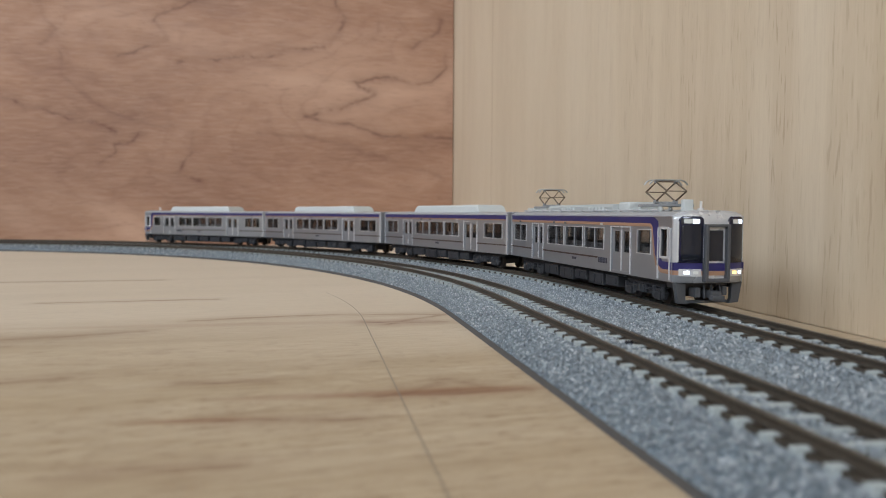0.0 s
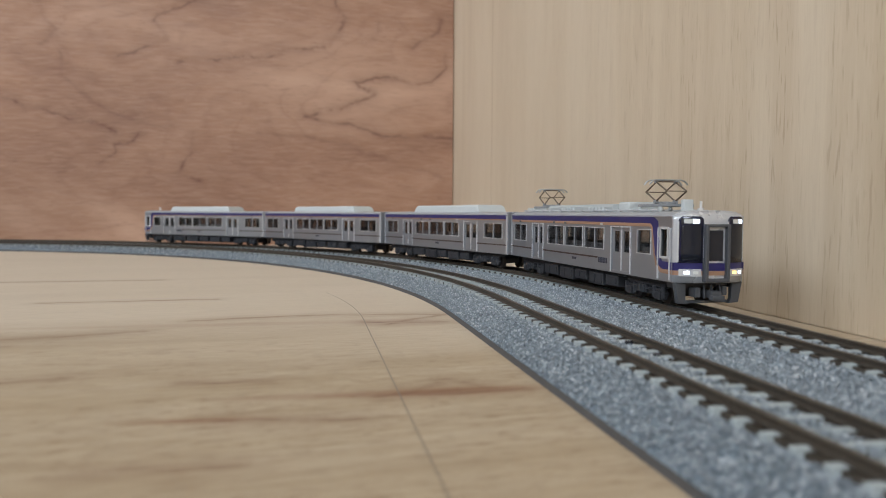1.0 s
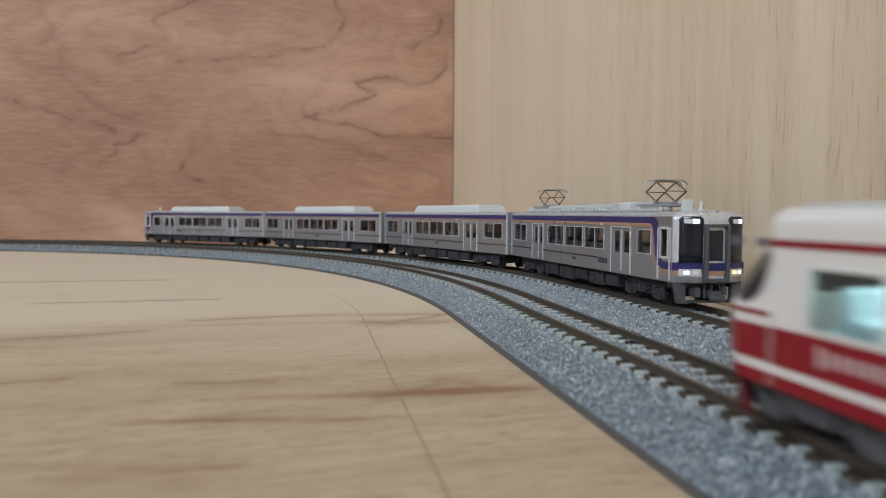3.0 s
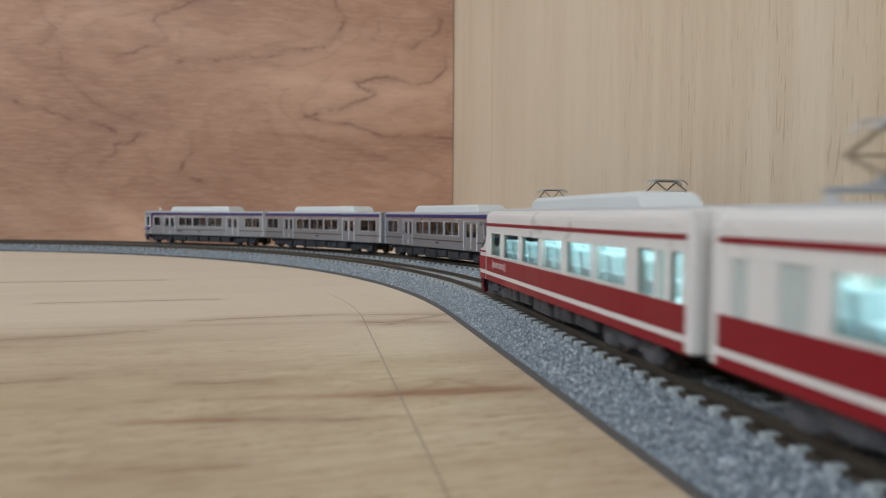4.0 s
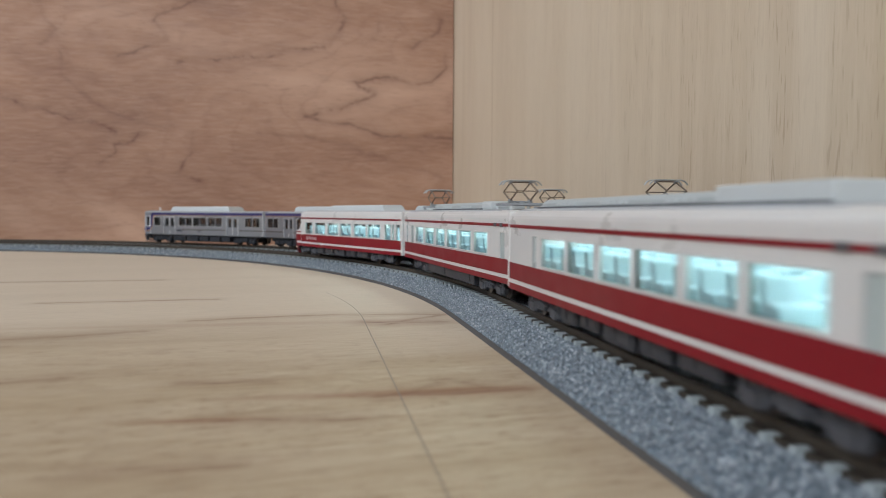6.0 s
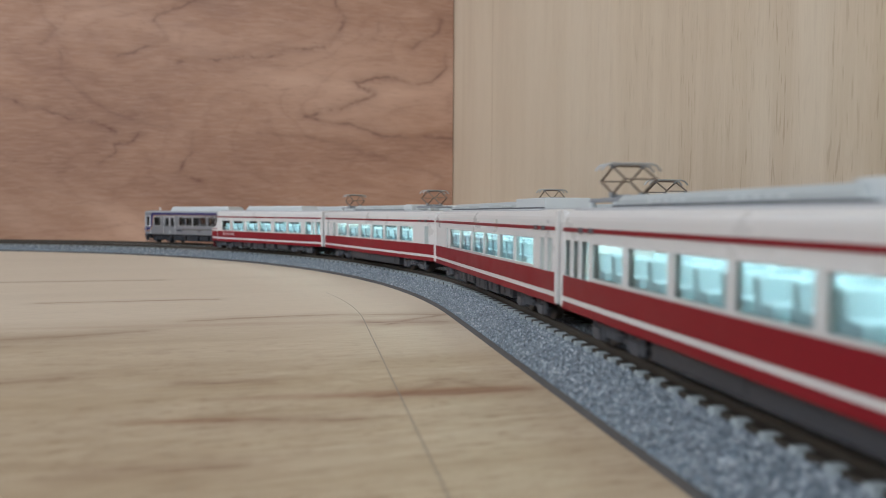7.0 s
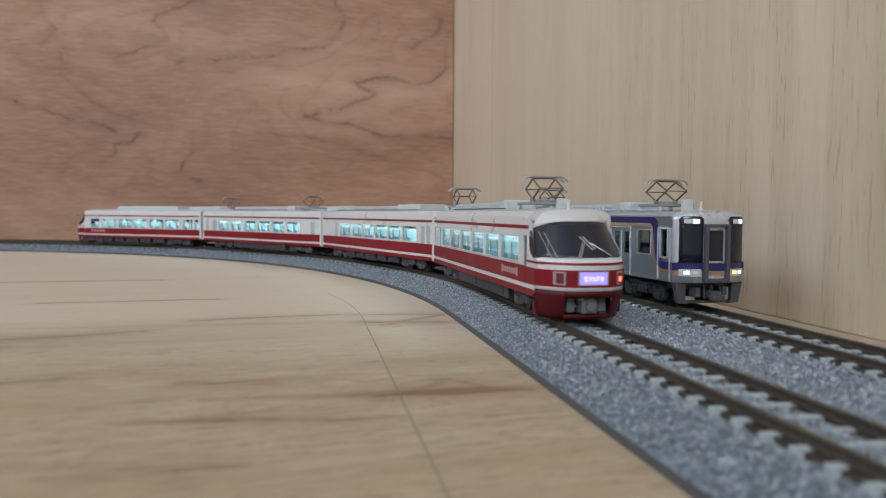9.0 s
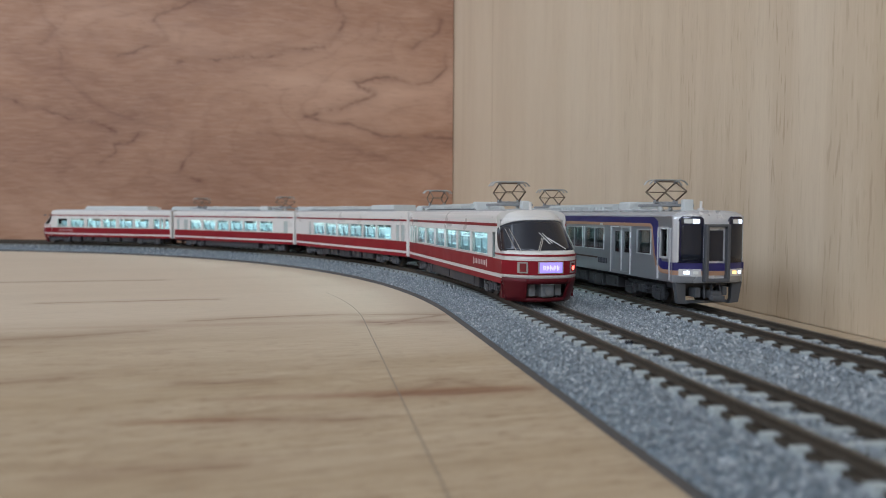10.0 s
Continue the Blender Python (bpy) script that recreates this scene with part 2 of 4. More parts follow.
M_RED_WALL = veneer_red()
M_PALE_WALL = veneer_pale("pale_veneer_upright", "z", ((0.56, 0.445, 0.315), (0.625, 0.51, 0.365), (0.67, 0.56, 0.42)), (0.36, 0.24, 0.14), 0.22, 0.5, 2.4, 0.08, 0.3)
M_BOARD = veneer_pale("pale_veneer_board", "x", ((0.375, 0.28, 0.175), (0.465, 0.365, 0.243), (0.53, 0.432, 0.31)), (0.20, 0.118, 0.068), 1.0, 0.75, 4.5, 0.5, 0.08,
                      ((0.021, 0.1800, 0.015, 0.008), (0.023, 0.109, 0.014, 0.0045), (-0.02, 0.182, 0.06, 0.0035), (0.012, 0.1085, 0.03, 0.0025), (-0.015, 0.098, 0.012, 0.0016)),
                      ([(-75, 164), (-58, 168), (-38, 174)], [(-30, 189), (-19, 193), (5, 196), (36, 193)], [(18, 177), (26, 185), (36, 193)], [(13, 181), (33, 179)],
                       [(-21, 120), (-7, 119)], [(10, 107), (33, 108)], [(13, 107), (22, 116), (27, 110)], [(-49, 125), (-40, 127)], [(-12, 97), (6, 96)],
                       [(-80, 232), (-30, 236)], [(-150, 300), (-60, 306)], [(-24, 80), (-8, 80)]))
M_PLASTER = paint("white_plaster", (0.72, 0.70, 0.66), 0.85, vary=0.05, grain=300.0, relief=0.0005)
M_ROOM_FLOOR = paint("room_floor", (0.35, 0.25, 0.16), 0.5, vary=0.2)
M_PENCIL = paint("pencil_graphite", (0.16, 0.125, 0.095), 0.6, vary=0.4, grain=2500.0)
M_CORK = paint("cork_roadbed", (0.085, 0.078, 0.072), 0.9, vary=0.6, grain=1800.0, relief=0.0002)
M_BALLAST = ballast_mat()
M_BALLAST_BED = ballast_bed_mat()
M_SLEEPER = paint("weathered_sleeper", (0.40, 0.435, 0.425), 0.75, vary=0.35, grain=1500.0, relief=0.0001)
M_RAIL = paint("rusty_rail_web", (0.055, 0.042, 0.029), 0.55, metal=0.0, vary=0.35, grain=1200.0)
M_RAIL_HEAD = paint("worn_rail_head", (0.085, 0.068, 0.05), 0.42, metal=0.3, vary=0.35)
M_SILVER = paint("silver_paint", (0.325, 0.335, 0.355), 0.36, metal=0.75, vary=0.06)
M_SILVER_FRONT = paint("bright_silver_paint", (0.58, 0.585, 0.60), 0.27, metal=0.45, vary=0.05)
M_SILVER_DARK = paint("grey_end_paint", (0.24, 0.24, 0.25), 0.5, vary=0.1)
M_ROOF = paint("light_grey_roof", (0.43, 0.435, 0.44), 0.6, vary=0.08)
M_SILVER_ROOF = paint("silver_grey_roof", (0.36, 0.365, 0.375), 0.5, metal=0.2, vary=0.08)
M_UNIT = paint("mid_grey_roof_unit", (0.40, 0.425, 0.415), 0.6, vary=0.12)
M_AIRCON = paint("pale_grey_plastic", (0.52, 0.545, 0.535), 0.55, vary=0.08)
M_SLOT = paint("dark_slot", (0.10, 0.105, 0.11), 0.7)
M_BLUE = paint("deep_blue_paint", (0.022, 0.019, 0.115), 0.35, vary=0.1)
M_ORANGE = paint("orange_paint", (0.35, 0.20, 0.125), 0.4, vary=0.1)
M_BROWN_LINE = paint("brown_moulding", (0.062, 0.036, 0.028), 0.5)
M_CHROME = paint("bright_trim", (0.70, 0.70, 0.71), 0.27, metal=0.45, vary=0.05)
M_BLACK = paint("black_plastic", (0.022, 0.022, 0.027), 0.3)
M_UNDER = paint("dark_grey_underframe", (0.024, 0.025, 0.029), 0.6, vary=0.3)
M_UNDER_RED = paint("mid_grey_underframe", (0.045, 0.045, 0.05), 0.6, vary=0.25)
M_COUPLER = paint("grey_coupler", (0.075, 0.077, 0.082), 0.55, vary=0.2)
M_NOSE_GEAR = paint("pale_grey_coupler_gear", (0.14, 0.145, 0.15), 0.55, vary=0.2)
M_SKIRT = paint("grey_skirt", (0.07, 0.072, 0.078), 0.5, vary=0.15)
M_WHEEL = paint("dark_wheel_metal", (0.09, 0.075, 0.065), 0.4, metal=0.7)
M_PANTO = paint("brown_wire", (0.19, 0.14, 0.10), 0.45, metal=0.4, vary=0.3)
M_PANTO_BASE = paint("grey_pantograph_base", (0.30, 0.315, 0.325), 0.5, metal=0.2, vary=0.2)
M_PANTO_SHOE = paint("silver_wire", (0.45, 0.45, 0.44), 0.35, metal=0.7)
M_SEAT = paint("dark_interior", (0.19, 0.175, 0.17), 0.7)
M_IVORY = paint("ivory_paint", (0.61, 0.59, 0.56), 0.33, vary=0.04)
M_RED = paint("crimson_paint", (0.205, 0.008, 0.015), 0.4, vary=0.1, shine=0.22)
M_DARK_RED = paint("dark_crimson_paint", (0.085, 0.007, 0.011), 0.42, vary=0.12, shine=0.22)
M_INTERIOR = paint("pale_interior", (0.55, 0.66, 0.66), 0.6, vary=0.1)
M_BLUE_SEAT = paint("blue_grey_seat", (0.36, 0.44, 0.46), 0.7, vary=0.15)
M_GLASS = glass("clear_glazing", (0.68, 0.68, 0.69))
M_GLASS_DARK = glass("smoked_glazing", (0.16, 0.16, 0.17), 0.08)
M_GLASS_TEAL = glass("teal_glazing", (0.84, 0.94, 0.94))
M_CAB_GLASS = paint("black_windscreen", (0.014, 0.016, 0.024), 0.12, vary=0.1, relief=0.0)
M_STRIP = glow("led_strip", (0.84, 1.0, 0.98), 17.0)
M_HEAD = glow("white_lamp", (0.75, 0.87, 1.0), 2.6)
M_WARM = glow("amber_lamp", (1.0, 0.55, 0.12), 2.4)
M_DIM = paint("lamp_lens", (0.62, 0.62, 0.58), 0.2)
M_TAIL = glow("red_tail_lamp", (1.0, 0.06, 0.03), 6.0)
M_TAIL_OFF = paint("unlit_red_lens", (0.16, 0.02, 0.025), 0.2)
M_SIGN = glow("violet_sign_panel", (0.42, 0.30, 1.0), 1.0, (0.3, 0.25, 0.5))
M_SIGN_BAR = glow("white_sign_bars", (0.8, 0.75, 1.0), 1.5)
M_WRITING = paint("dark_writing", (0.05, 0.05, 0.07), 0.5)
M_WRITING_PALE = paint("pale_writing", (0.47, 0.36, 0.35), 0.5)
M_SEAM = paint("veneer_seam", (0.42, 0.28, 0.15), 0.6, vary=0.3)
M_BOGIE_RED = paint("light_grey_bogie", (0.075, 0.075, 0.082), 0.6, vary=0.25)
M_DEEP_BLUE = paint("blue_black_mask", (0.008, 0.008, 0.03), 0.2)
M_FROST = paint("frosted_pane", (0.42, 0.47, 0.45), 0.25, vary=0.08)

# ---- mesh tools (all numbers in millimetres) ----
MM = 0.001


class Geo:
    def __init__(self):
        self.v, self.f = [], []

    def quad(self, *pts):
        k = len(self.v)
        self.v.extend(pts)
        self.f.append(tuple(range(k, k + len(pts))))
        return self

    def box(self, x0, x1, y0, y1, z0, z1):
        k = len(self.v)
        self.v += [(x, y, z) for z in (z0, z1) for y in (y0, y1) for x in (x0, x1)]
        self.f += [tuple(k + i for i in q) for q in ((0, 2, 3, 1), (4, 5, 7, 6), (0, 1, 5, 4), (2, 6, 7, 3), (0, 4, 6, 2), (1, 3, 7, 5))]
        return self

    def prism(self, poly, axis, c0, c1):
        """A closed outline drawn out along an axis: 'x' takes (y, z), 'y' takes (x, z), 'z' takes (x, y)."""
        k, n = len(self.v), len(poly)
        for c in (c0, c1):
            for a, b in poly:
                self.v.append((c, a, b) if axis == "x" else (a, c, b) if axis == "y" else (a, b, c))
        self.f.append(tuple(range(k, k + n)))
        self.f.append(tuple(range(k + 2 * n - 1, k + n - 1, -1)))
        for i in range(n):
            j = (i + 1) % n
            self.f.append((k + i, k + n + i, k + n + j, k + j))
        return self

    def rod(self, a, b, r, n=6):
        a, b = Vector(a), Vector(b)
        d = (b - a).normalized()
        u = d.orthogonal().normalized()
        w = d.cross(u)
        k = len(self.v)
        for p in (a, b):
            for i in range(n):
                t = 2 * math.pi * i / n
                self.v.append(tuple(p + u * (r * math.cos(t)) + w * (r * math.sin(t))))
        self.f.append(tuple(range(k + n - 1, k - 1, -1)))
        self.f.append(tuple(range(k + n, k + 2 * n)))
        for i in range(n):
            j = (i + 1) % n
            self.f.append((k + i, k + j, k + n + j, k + n + i))
        return self

    def grid(self, us, vs, fn):
        k, m = len(self.v), len(vs)
        for u in us:
            for v in vs:
                self.v.append(fn(u, v))
        for i in range(len(us) - 1):
            for j in range(m - 1):
                self.f.append((k + i * m + j, k + (i + 1) * m + j, k + (i + 1) * m + j + 1, k + i * m + j + 1))
        return self

    def mesh(self, name, bevel=0.0, smooth=False):
        me = bpy.data.meshes.new(name)
        bm = bmesh.new()
        vs = [bm.verts.new((x * MM, y * MM, z * MM)) for x, y, z in self.v]
        for f in self.f:
            bm.faces.new([vs[i] for i in f])
        bmesh.ops.remove_doubles(bm, verts=bm.verts, dist=1e-6)
        bmesh.ops.recalc_face_normals(bm, faces=bm.faces)
        if bevel:
            bmesh.ops.bevel(bm, geom=[e for e in bm.edges if len(e.link_faces) == 2 and e.calc_face_angle() > 0.5],
                            offset=bevel * MM, segments=2, profile=0.6, affect="EDGES", clamp_overlap=True)
        for f in bm.faces:
            f.smooth = smooth
        bm.to_mesh(me)
        bm.free()
        return me


def part(name, geo, material, parent=None, label="", bevel=0.0, smooth=False, thick=0.0):
    ob = new(name, geo.mesh(name, bevel, smooth))
    ob.data.materials.append(material)
    if thick:
        s = ob.modifiers.new("thickness", "SOLIDIFY")
        s.thickness, s.offset = thick * MM, 0.0
    if parent is not None:
        ob.parent = parent
    return tagged(ob, label)


def base(name, label, category, group=""):
    return tagged(new(name), label, category, group)


def holed(x0, x1, z0, z1, holes, y_out, y_in):
    """A wall in the x-z plane with rectangular openings cut through it, from y_out to y_in."""
    g = Geo()
    xs = sorted({x0, x1, *[h[0] for h in holes], *[h[1] for h in holes]})
    zs = sorted({z0, z1, *[h[2] for h in holes], *[h[3] for h in holes]})

    def solid(i, j):
        if not (0 <= i < len(xs) - 1 and 0 <= j < len(zs) - 1):
            return False
        cx, cz = (xs[i] + xs[i + 1]) / 2, (zs[j] + zs[j + 1]) / 2
        return not any(h[0] < cx < h[1] and h[2] < cz < h[3] for h in holes)

    for i in range(len(xs) - 1):
        for j in range(len(zs) - 1):
            if not solid(i, j):
                continue
            a, b, c, d = xs[i], xs[i + 1], zs[j], zs[j + 1]
            for y in (y_out, y_in):
                g.quad((a, y, c), (b, y, c), (b, y, d), (a, y, d))
            for di, dj, p, r in ((-1, 0, (a, c), (a, d)), (1, 0, (b, c), (b, d)), (0, -1, (a, c), (b, c)), (0, 1, (a, d), (b, d))):
                if not solid(i + di, j + dj):
                    g.quad((p[0], y_out, p[1]), (r[0], y_out, r[1]), (r[0], y_in, r[1]), (p[0], y_in, p[1]))
    return g


def rim(x0, x1, z0, z1, w, y0, y1):
    """A rectangular frame of width w round an opening."""
    return holed(x0 - w, x1 + w, z0 - w, z1 + w, [(x0, x1, z0, z1)], y0, y1)


# ---- the layout: board, panels, room ----
CX, CY = -335.6, 188.15          # centre of the curve
R_OUT, R_IN = 423.5, 389.0       # centre lines of the two tracks
RAIL = 5.8                       # top of the rails above the board
WALL_X, WALL_Y = 123.0, 631.0    # faces of the two upright panels


def on_track(s, r):
    """Place and heading on a curve of radius r; s runs along the inner track, 0 where the curve begins, rising into the curve."""
    if s < 0:
        return Vector((CX + r, CY + s, 0)), Vector((0, 1, 0))
    a = s / R_IN
    if a < math.pi / 2:
        return Vector((CX + r * math.cos(a), CY + r * math.sin(a), 0)), Vector((-math.sin(a), math.cos(a), 0))
    return Vector((CX - (s - R_IN * math.pi / 2), CY + r, 0)), Vector((-1, 0, 0))


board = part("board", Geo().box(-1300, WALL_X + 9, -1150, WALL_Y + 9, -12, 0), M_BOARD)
tagged(board, "pale plywood baseboard with horizontal grain and brown streaks", "baseboard", kind="structure")
wall_back = part("wall_back", Geo().box(-1300, WALL_X - 0.6, WALL_Y, WALL_Y + 9, 0.0, 420), M_RED_WALL, bevel=0.5)
tagged(wall_back, "reddish brown veneered plywood panel with flame figure", "wall", kind="structure")
wall_side = part("wall_side", Geo().box(WALL_X, WALL_X + 9, -1150, WALL_Y + 9, 0.0, 420), M_PALE_WALL, bevel=0.5)
tagged(wall_side, "pale plywood panel with fine upright grain", "wall", kind="structure")

line = Geo()
pts = [(12.9, -120.0)] + [(12.9, y) for y in range(-100, 180, 20)]
for k in range(0, 12):
    a = 0.0 + k * 0.0165
    pts.append((CX + 348.5 * math.cos(a) - 2.6 * (k / 11) ** 1.5, CY + 348.5 * math.sin(a)))
for k, ((ax, ay), (bx, by)) in enumerate(zip(pts, pts[1:])):
    w = 0.09 if k < len(pts) - 7 else 0.05 * (len(pts) - 1 - k) / 7 + 0.06
    line.quad((ax - w, ay, 0.03), (ax + w, ay, 0.03), (bx + w, by, 0.03), (bx - w, by, 0.03))
part("pencil_line", line, M_PENCIL, board, "faint curved pencil line")

part("veneer_seam", Geo().box(WALL_X - 0.03, WALL_X + 0.5, 492.2, 493.0, 1, 419), M_SEAM, wall_side, "thin orange veneer seam")

X0, X1, Y0, Y1, Z0, Z1 = WINDOW_X * 1000, 1300, -2700, 1500, -12.5, 2300
room_floor = tagged(part("floor", Geo().box(X0, X1, Y0, Y1, Z0 - 20, Z0), M_ROOM_FLOOR), "brown wooden room floor", "floor", kind="structure")
ceiling = tagged(part("ceiling", Geo().box(X0, X1, Y0, Y1, Z1, Z1 + 20), M_PLASTER), "white plaster ceiling", "ceiling", kind="structure")
west = holed(Y0, Y1, Z0, Z1, [(WINDOW_Y0 * 1000, WINDOW_Y1 * 1000, WINDOW_Z0 * 1000, WINDOW_Z1 * 1000)], X0 - 90, X0)
west.v = [(y, x, z) for x, y, z in west.v]
for nm, g in (("wall_west", west), ("wall_east", Geo().box(X1, X1 + 60, Y0, Y1, Z0, Z1)),
              ("wall_north", Geo().box(X0, X1, Y1, Y1 + 60, Z0, Z1)), ("wall_south", holed(X0, X1, Z0, Z1, [(SOUTH_X0 * 1000, SOUTH_X1 * 1000, WINDOW_Z0 * 1000, WINDOW_Z1 * 1000)], Y0 - 90, Y0))):
    tagged(part(nm, g, M_PLASTER), "white plaster room wall", "wall", kind="structure")

# ---- road bed, rails, sleepers ----
STEPS = [-1150 + 50 * i for i in range(22)] + [-60 + 10 * i for i in range(80)] + [740 + 60 * i for i in range(8)]


def sweep(profile, steps):
    """A profile of (radius, z) carried along the line of the tracks."""
    g = Geo()
    n = len(profile)
    for s in steps:
        for r, z in profile:
            p, _ = on_track(s, r)
            g.v.append((p.x, p.y, z))
    for i in range(len(steps) - 1):
        for j in range(n):
            a, b = i * n + j, i * n + (j + 1) % n
            g.f.append((a, b, b + n, a + n))
    g.f.append(tuple(range(n)))
    g.f.append(tuple(range(len(g.v) - 1, len(g.v) - n - 1, -1)))
    return g


B0, B1 = R_IN - 17.3, R_OUT + 14.5
SLEEPER_TOP = RAIL - 1.25
road_bed = base("road_bed", "cork road bed under grey loose stone ballast beside the board", "road bed")
road_bed["kind"] = "structure"
part("cork_base", sweep([(B0, 0.0), (B0 + 0.4, 1.0), (B1 - 0.5, 1.0), (B1, 0.0)], STEPS), M_CORK, road_bed, "brown cork edge strip")
LOW = SLEEPER_TOP - 1.0
BED_PROFILE = [(B0 + 0.45, 0.95), (B0 + 1.1, 1.5), (B0 + 7.5, LOW), (B0 + 9.0, LOW), (R_IN + 8.5, LOW), ((R_IN + R_OUT) / 2, LOW - 0.2),
               (R_OUT - 8.5, LOW), (R_OUT + 8.5, LOW), (B1 - 0.7, 1.1)]


def bed_height(r):
    for (ra, za), (rb, zb) in zip(BED_PROFILE, BED_PROFILE[1:]):
        if ra <= r <= rb:
            return za + (zb - za) * (r - ra) / (rb - ra)
    return 1.0


part("ballast_layer", sweep(BED_PROFILE + [(B1 - 1.0, 0.9), (B0 + 0.8, 0.9)], STEPS), M_BALLAST_BED, road_bed, "compact grey ballast")

rng = np.random.default_rng(7)


def chips(count, s0, s1, size):
    """Broken stone chips strewn over the bed, as one mesh."""
    octa = np.array([(1, 0, 0), (-1, 0, 0), (0, 1, 0), (0, -1, 0), (0, 0, 1), (0, 0, -1)], float)
    tri = np.array([(0, 2, 4), (2, 1, 4), (1, 3, 4), (3, 0, 4), (2, 0, 5), (1, 2, 5), (3, 1, 5), (0, 3, 5)])
    s = rng.uniform(s0, s1, count)
    r = rng.uniform(B0 + 0.3, B1 - 0.5, count)
    far = np.minimum(abs(r - R_IN), abs(r - R_OUT))
    ends = (far > 5.0) & (far < 7.7) & (s > 30)
    keep = (abs(far - 4.5) > 1.7) & ((far > 7.2) | (rng.uniform(0, 1, count) < 0.8)) & (~ends | (rng.uniform(0, 1, count) < 0.22))
    s, r = s[keep], r[keep]
    n = len(s)
    pos = np.empty((n, 3))
    for i in range(n):
        p, _ = on_track(float(s[i]), float(r[i]))
        pos[i] = (p.x, p.y, bed_height(float(r[i])) + (0.3 if s[i] < 30 else 0.0) + rng.uniform(-0.08, 0.12) + (0.3 if min(abs(r[i] - R_IN), abs(r[i] - R_OUT)) > 7.9 else 0.7 if -2.9 < min(r[i] - R_IN, r[i] - R_OUT, key=abs) < 1.2 else 0.45 if abs(min(r[i] - R_IN, r[i] - R_OUT, key=abs)) < 2.9 else -0.1))
    scale = size * rng.uniform(0.45, 1.15, (n, 1, 1)) * rng.uniform(0.55, 1.2, (n, 1, 3))
    pts6 = (octa[None] + rng.uniform(-0.35, 0.35, (n, 6, 3))) * scale
    q = rng.normal(size=(n, 4))
    q /= np.linalg.norm(q, axis=1, keepdims=True)
    w, x, y, z = q.T
    rot = np.stack([1 - 2 * (y * y + z * z), 2 * (x * y - z * w), 2 * (x * z + y * w), 2 * (x * y + z * w), 1 - 2 * (x * x + z * z),
                    2 * (y * z - x * w), 2 * (x * z - y * w), 2 * (y * z + x * w), 1 - 2 * (x * x + y * y)], 1).reshape(n, 3, 3)
    verts = (np.einsum("nij,nkj->nki", rot, pts6) + pos[:, None]).reshape(-1, 3) * MM
    faces = (tri[None] + (np.arange(n) * 6)[:, None, None]).reshape(-1, 3)
    me = bpy.data.meshes.new("ballast_chips")
    me.vertices.add(len(verts))
    me.vertices.foreach_set("co", verts.ravel())
    me.loops.add(faces.size)
    me.loops.foreach_set("vertex_index", faces.ravel().astype(np.int32))
    me.polygons.add(len(faces))
    me.polygons.foreach_set("loop_start", np.arange(0, faces.size, 3, dtype=np.int32))
    me.update(calc_edges=True)
    me.materials.append(M_BALLAST)
    ob = new("ballast_chips", me)
    return tagged(ob, "loose grey and white crushed stone chips between the rails", "ballast", kind="stuff")


chips(88000, -160, 70, 0.265)
chips(62000, 70, 330, 0.33)
chips(30000, 330, 640, 0.40)

SLEEPER_MESH = Geo().prism([(-0.8, -1.6), (0.8, -1.6), (0.56, 0.0), (-0.56, 0.0)], "x", -6.9, 6.9).mesh("sleeper", 0.16)
SLEEPER_MESH.materials.append(M_SLEEPER)


def railway_track(radius, words):
    track = base("railway_track", words, "railway track", "model railway tracks")
    k = radius / R_IN
    for side in (-4.5, 4.5):
        r = radius + side
        web = [(r - 0.65, RAIL - 1.25), (r - 0.2, RAIL - 1.0), (r - 0.2, RAIL - 0.55), (r - 0.42, RAIL - 0.35), (r - 0.42, RAIL - 0.06),
               (r + 0.42, RAIL - 0.06), (r + 0.42, RAIL - 0.35), (r + 0.2, RAIL - 0.55), (r + 0.2, RAIL - 1.0), (r + 0.65, RAIL - 1.25)]
        rail = part("rail", sweep(web, STEPS), M_RAIL, track, "thin brown rail with rusty sides")
        part("rail_seat", sweep([(r - 1.5, SLEEPER_TOP - 1.2), (r - 1.35, SLEEPER_TOP - 0.32), (r + 1.35, SLEEPER_TOP - 0.32), (r + 1.5, SLEEPER_TOP - 1.2)], STEPS), M_RAIL, rail, "brown strip under the rail")
        part("rail_head", sweep([(r - 0.38, RAIL - 0.058), (r - 0.32, RAIL), (r + 0.32, RAIL), (r + 0.38, RAIL - 0.058)], STEPS), M_RAIL_HEAD, rail, "worn rail top")
    s, far = -150.0, Geo()
    while s < 640:
        p, d = on_track(s, radius)
        turn = math.atan2(d.y, d.x) - math.pi / 2
        if s < 560:
            sl = new("sleeper", SLEEPER_MESH)
            sl.parent = track
            sl.matrix_basis = Matrix.Translation((p.x * MM, p.y * MM, (SLEEPER_TOP + random.uniform(-0.06, 0.06)) * MM)) @ Matrix.Rotation(turn + random.uniform(-0.02, 0.02), 4, "Z")
        else:
            ca, sa = math.cos(turn), math.sin(turn)
            far.prism([(p.x + x * ca - y * sa, p.y + x * sa + y * ca) for x, y in ((-7.0, -0.7), (7.0, -0.7), (7.0, 0.7), (-7.0, 0.7))], "z", SLEEPER_TOP - 1.4, SLEEPER_TOP)
        s += 5.0 / k if s > 0 else 5.0
    if radius == R_IN:
        for x, y in ((55.7, 120.5), (55.1, 108.5)):
            part("track_pin", Geo().rod((x, y, SLEEPER_TOP - 0.8), (x, y, SLEEPER_TOP + 0.35), 0.75, 10), M_BLACK, track, "black track pin", bevel=0.1)
    rest = part("sleepers", far, M_SLEEPER, track, "row of small sleepers far off")
    rest["kind"] = "stuff"
    return track


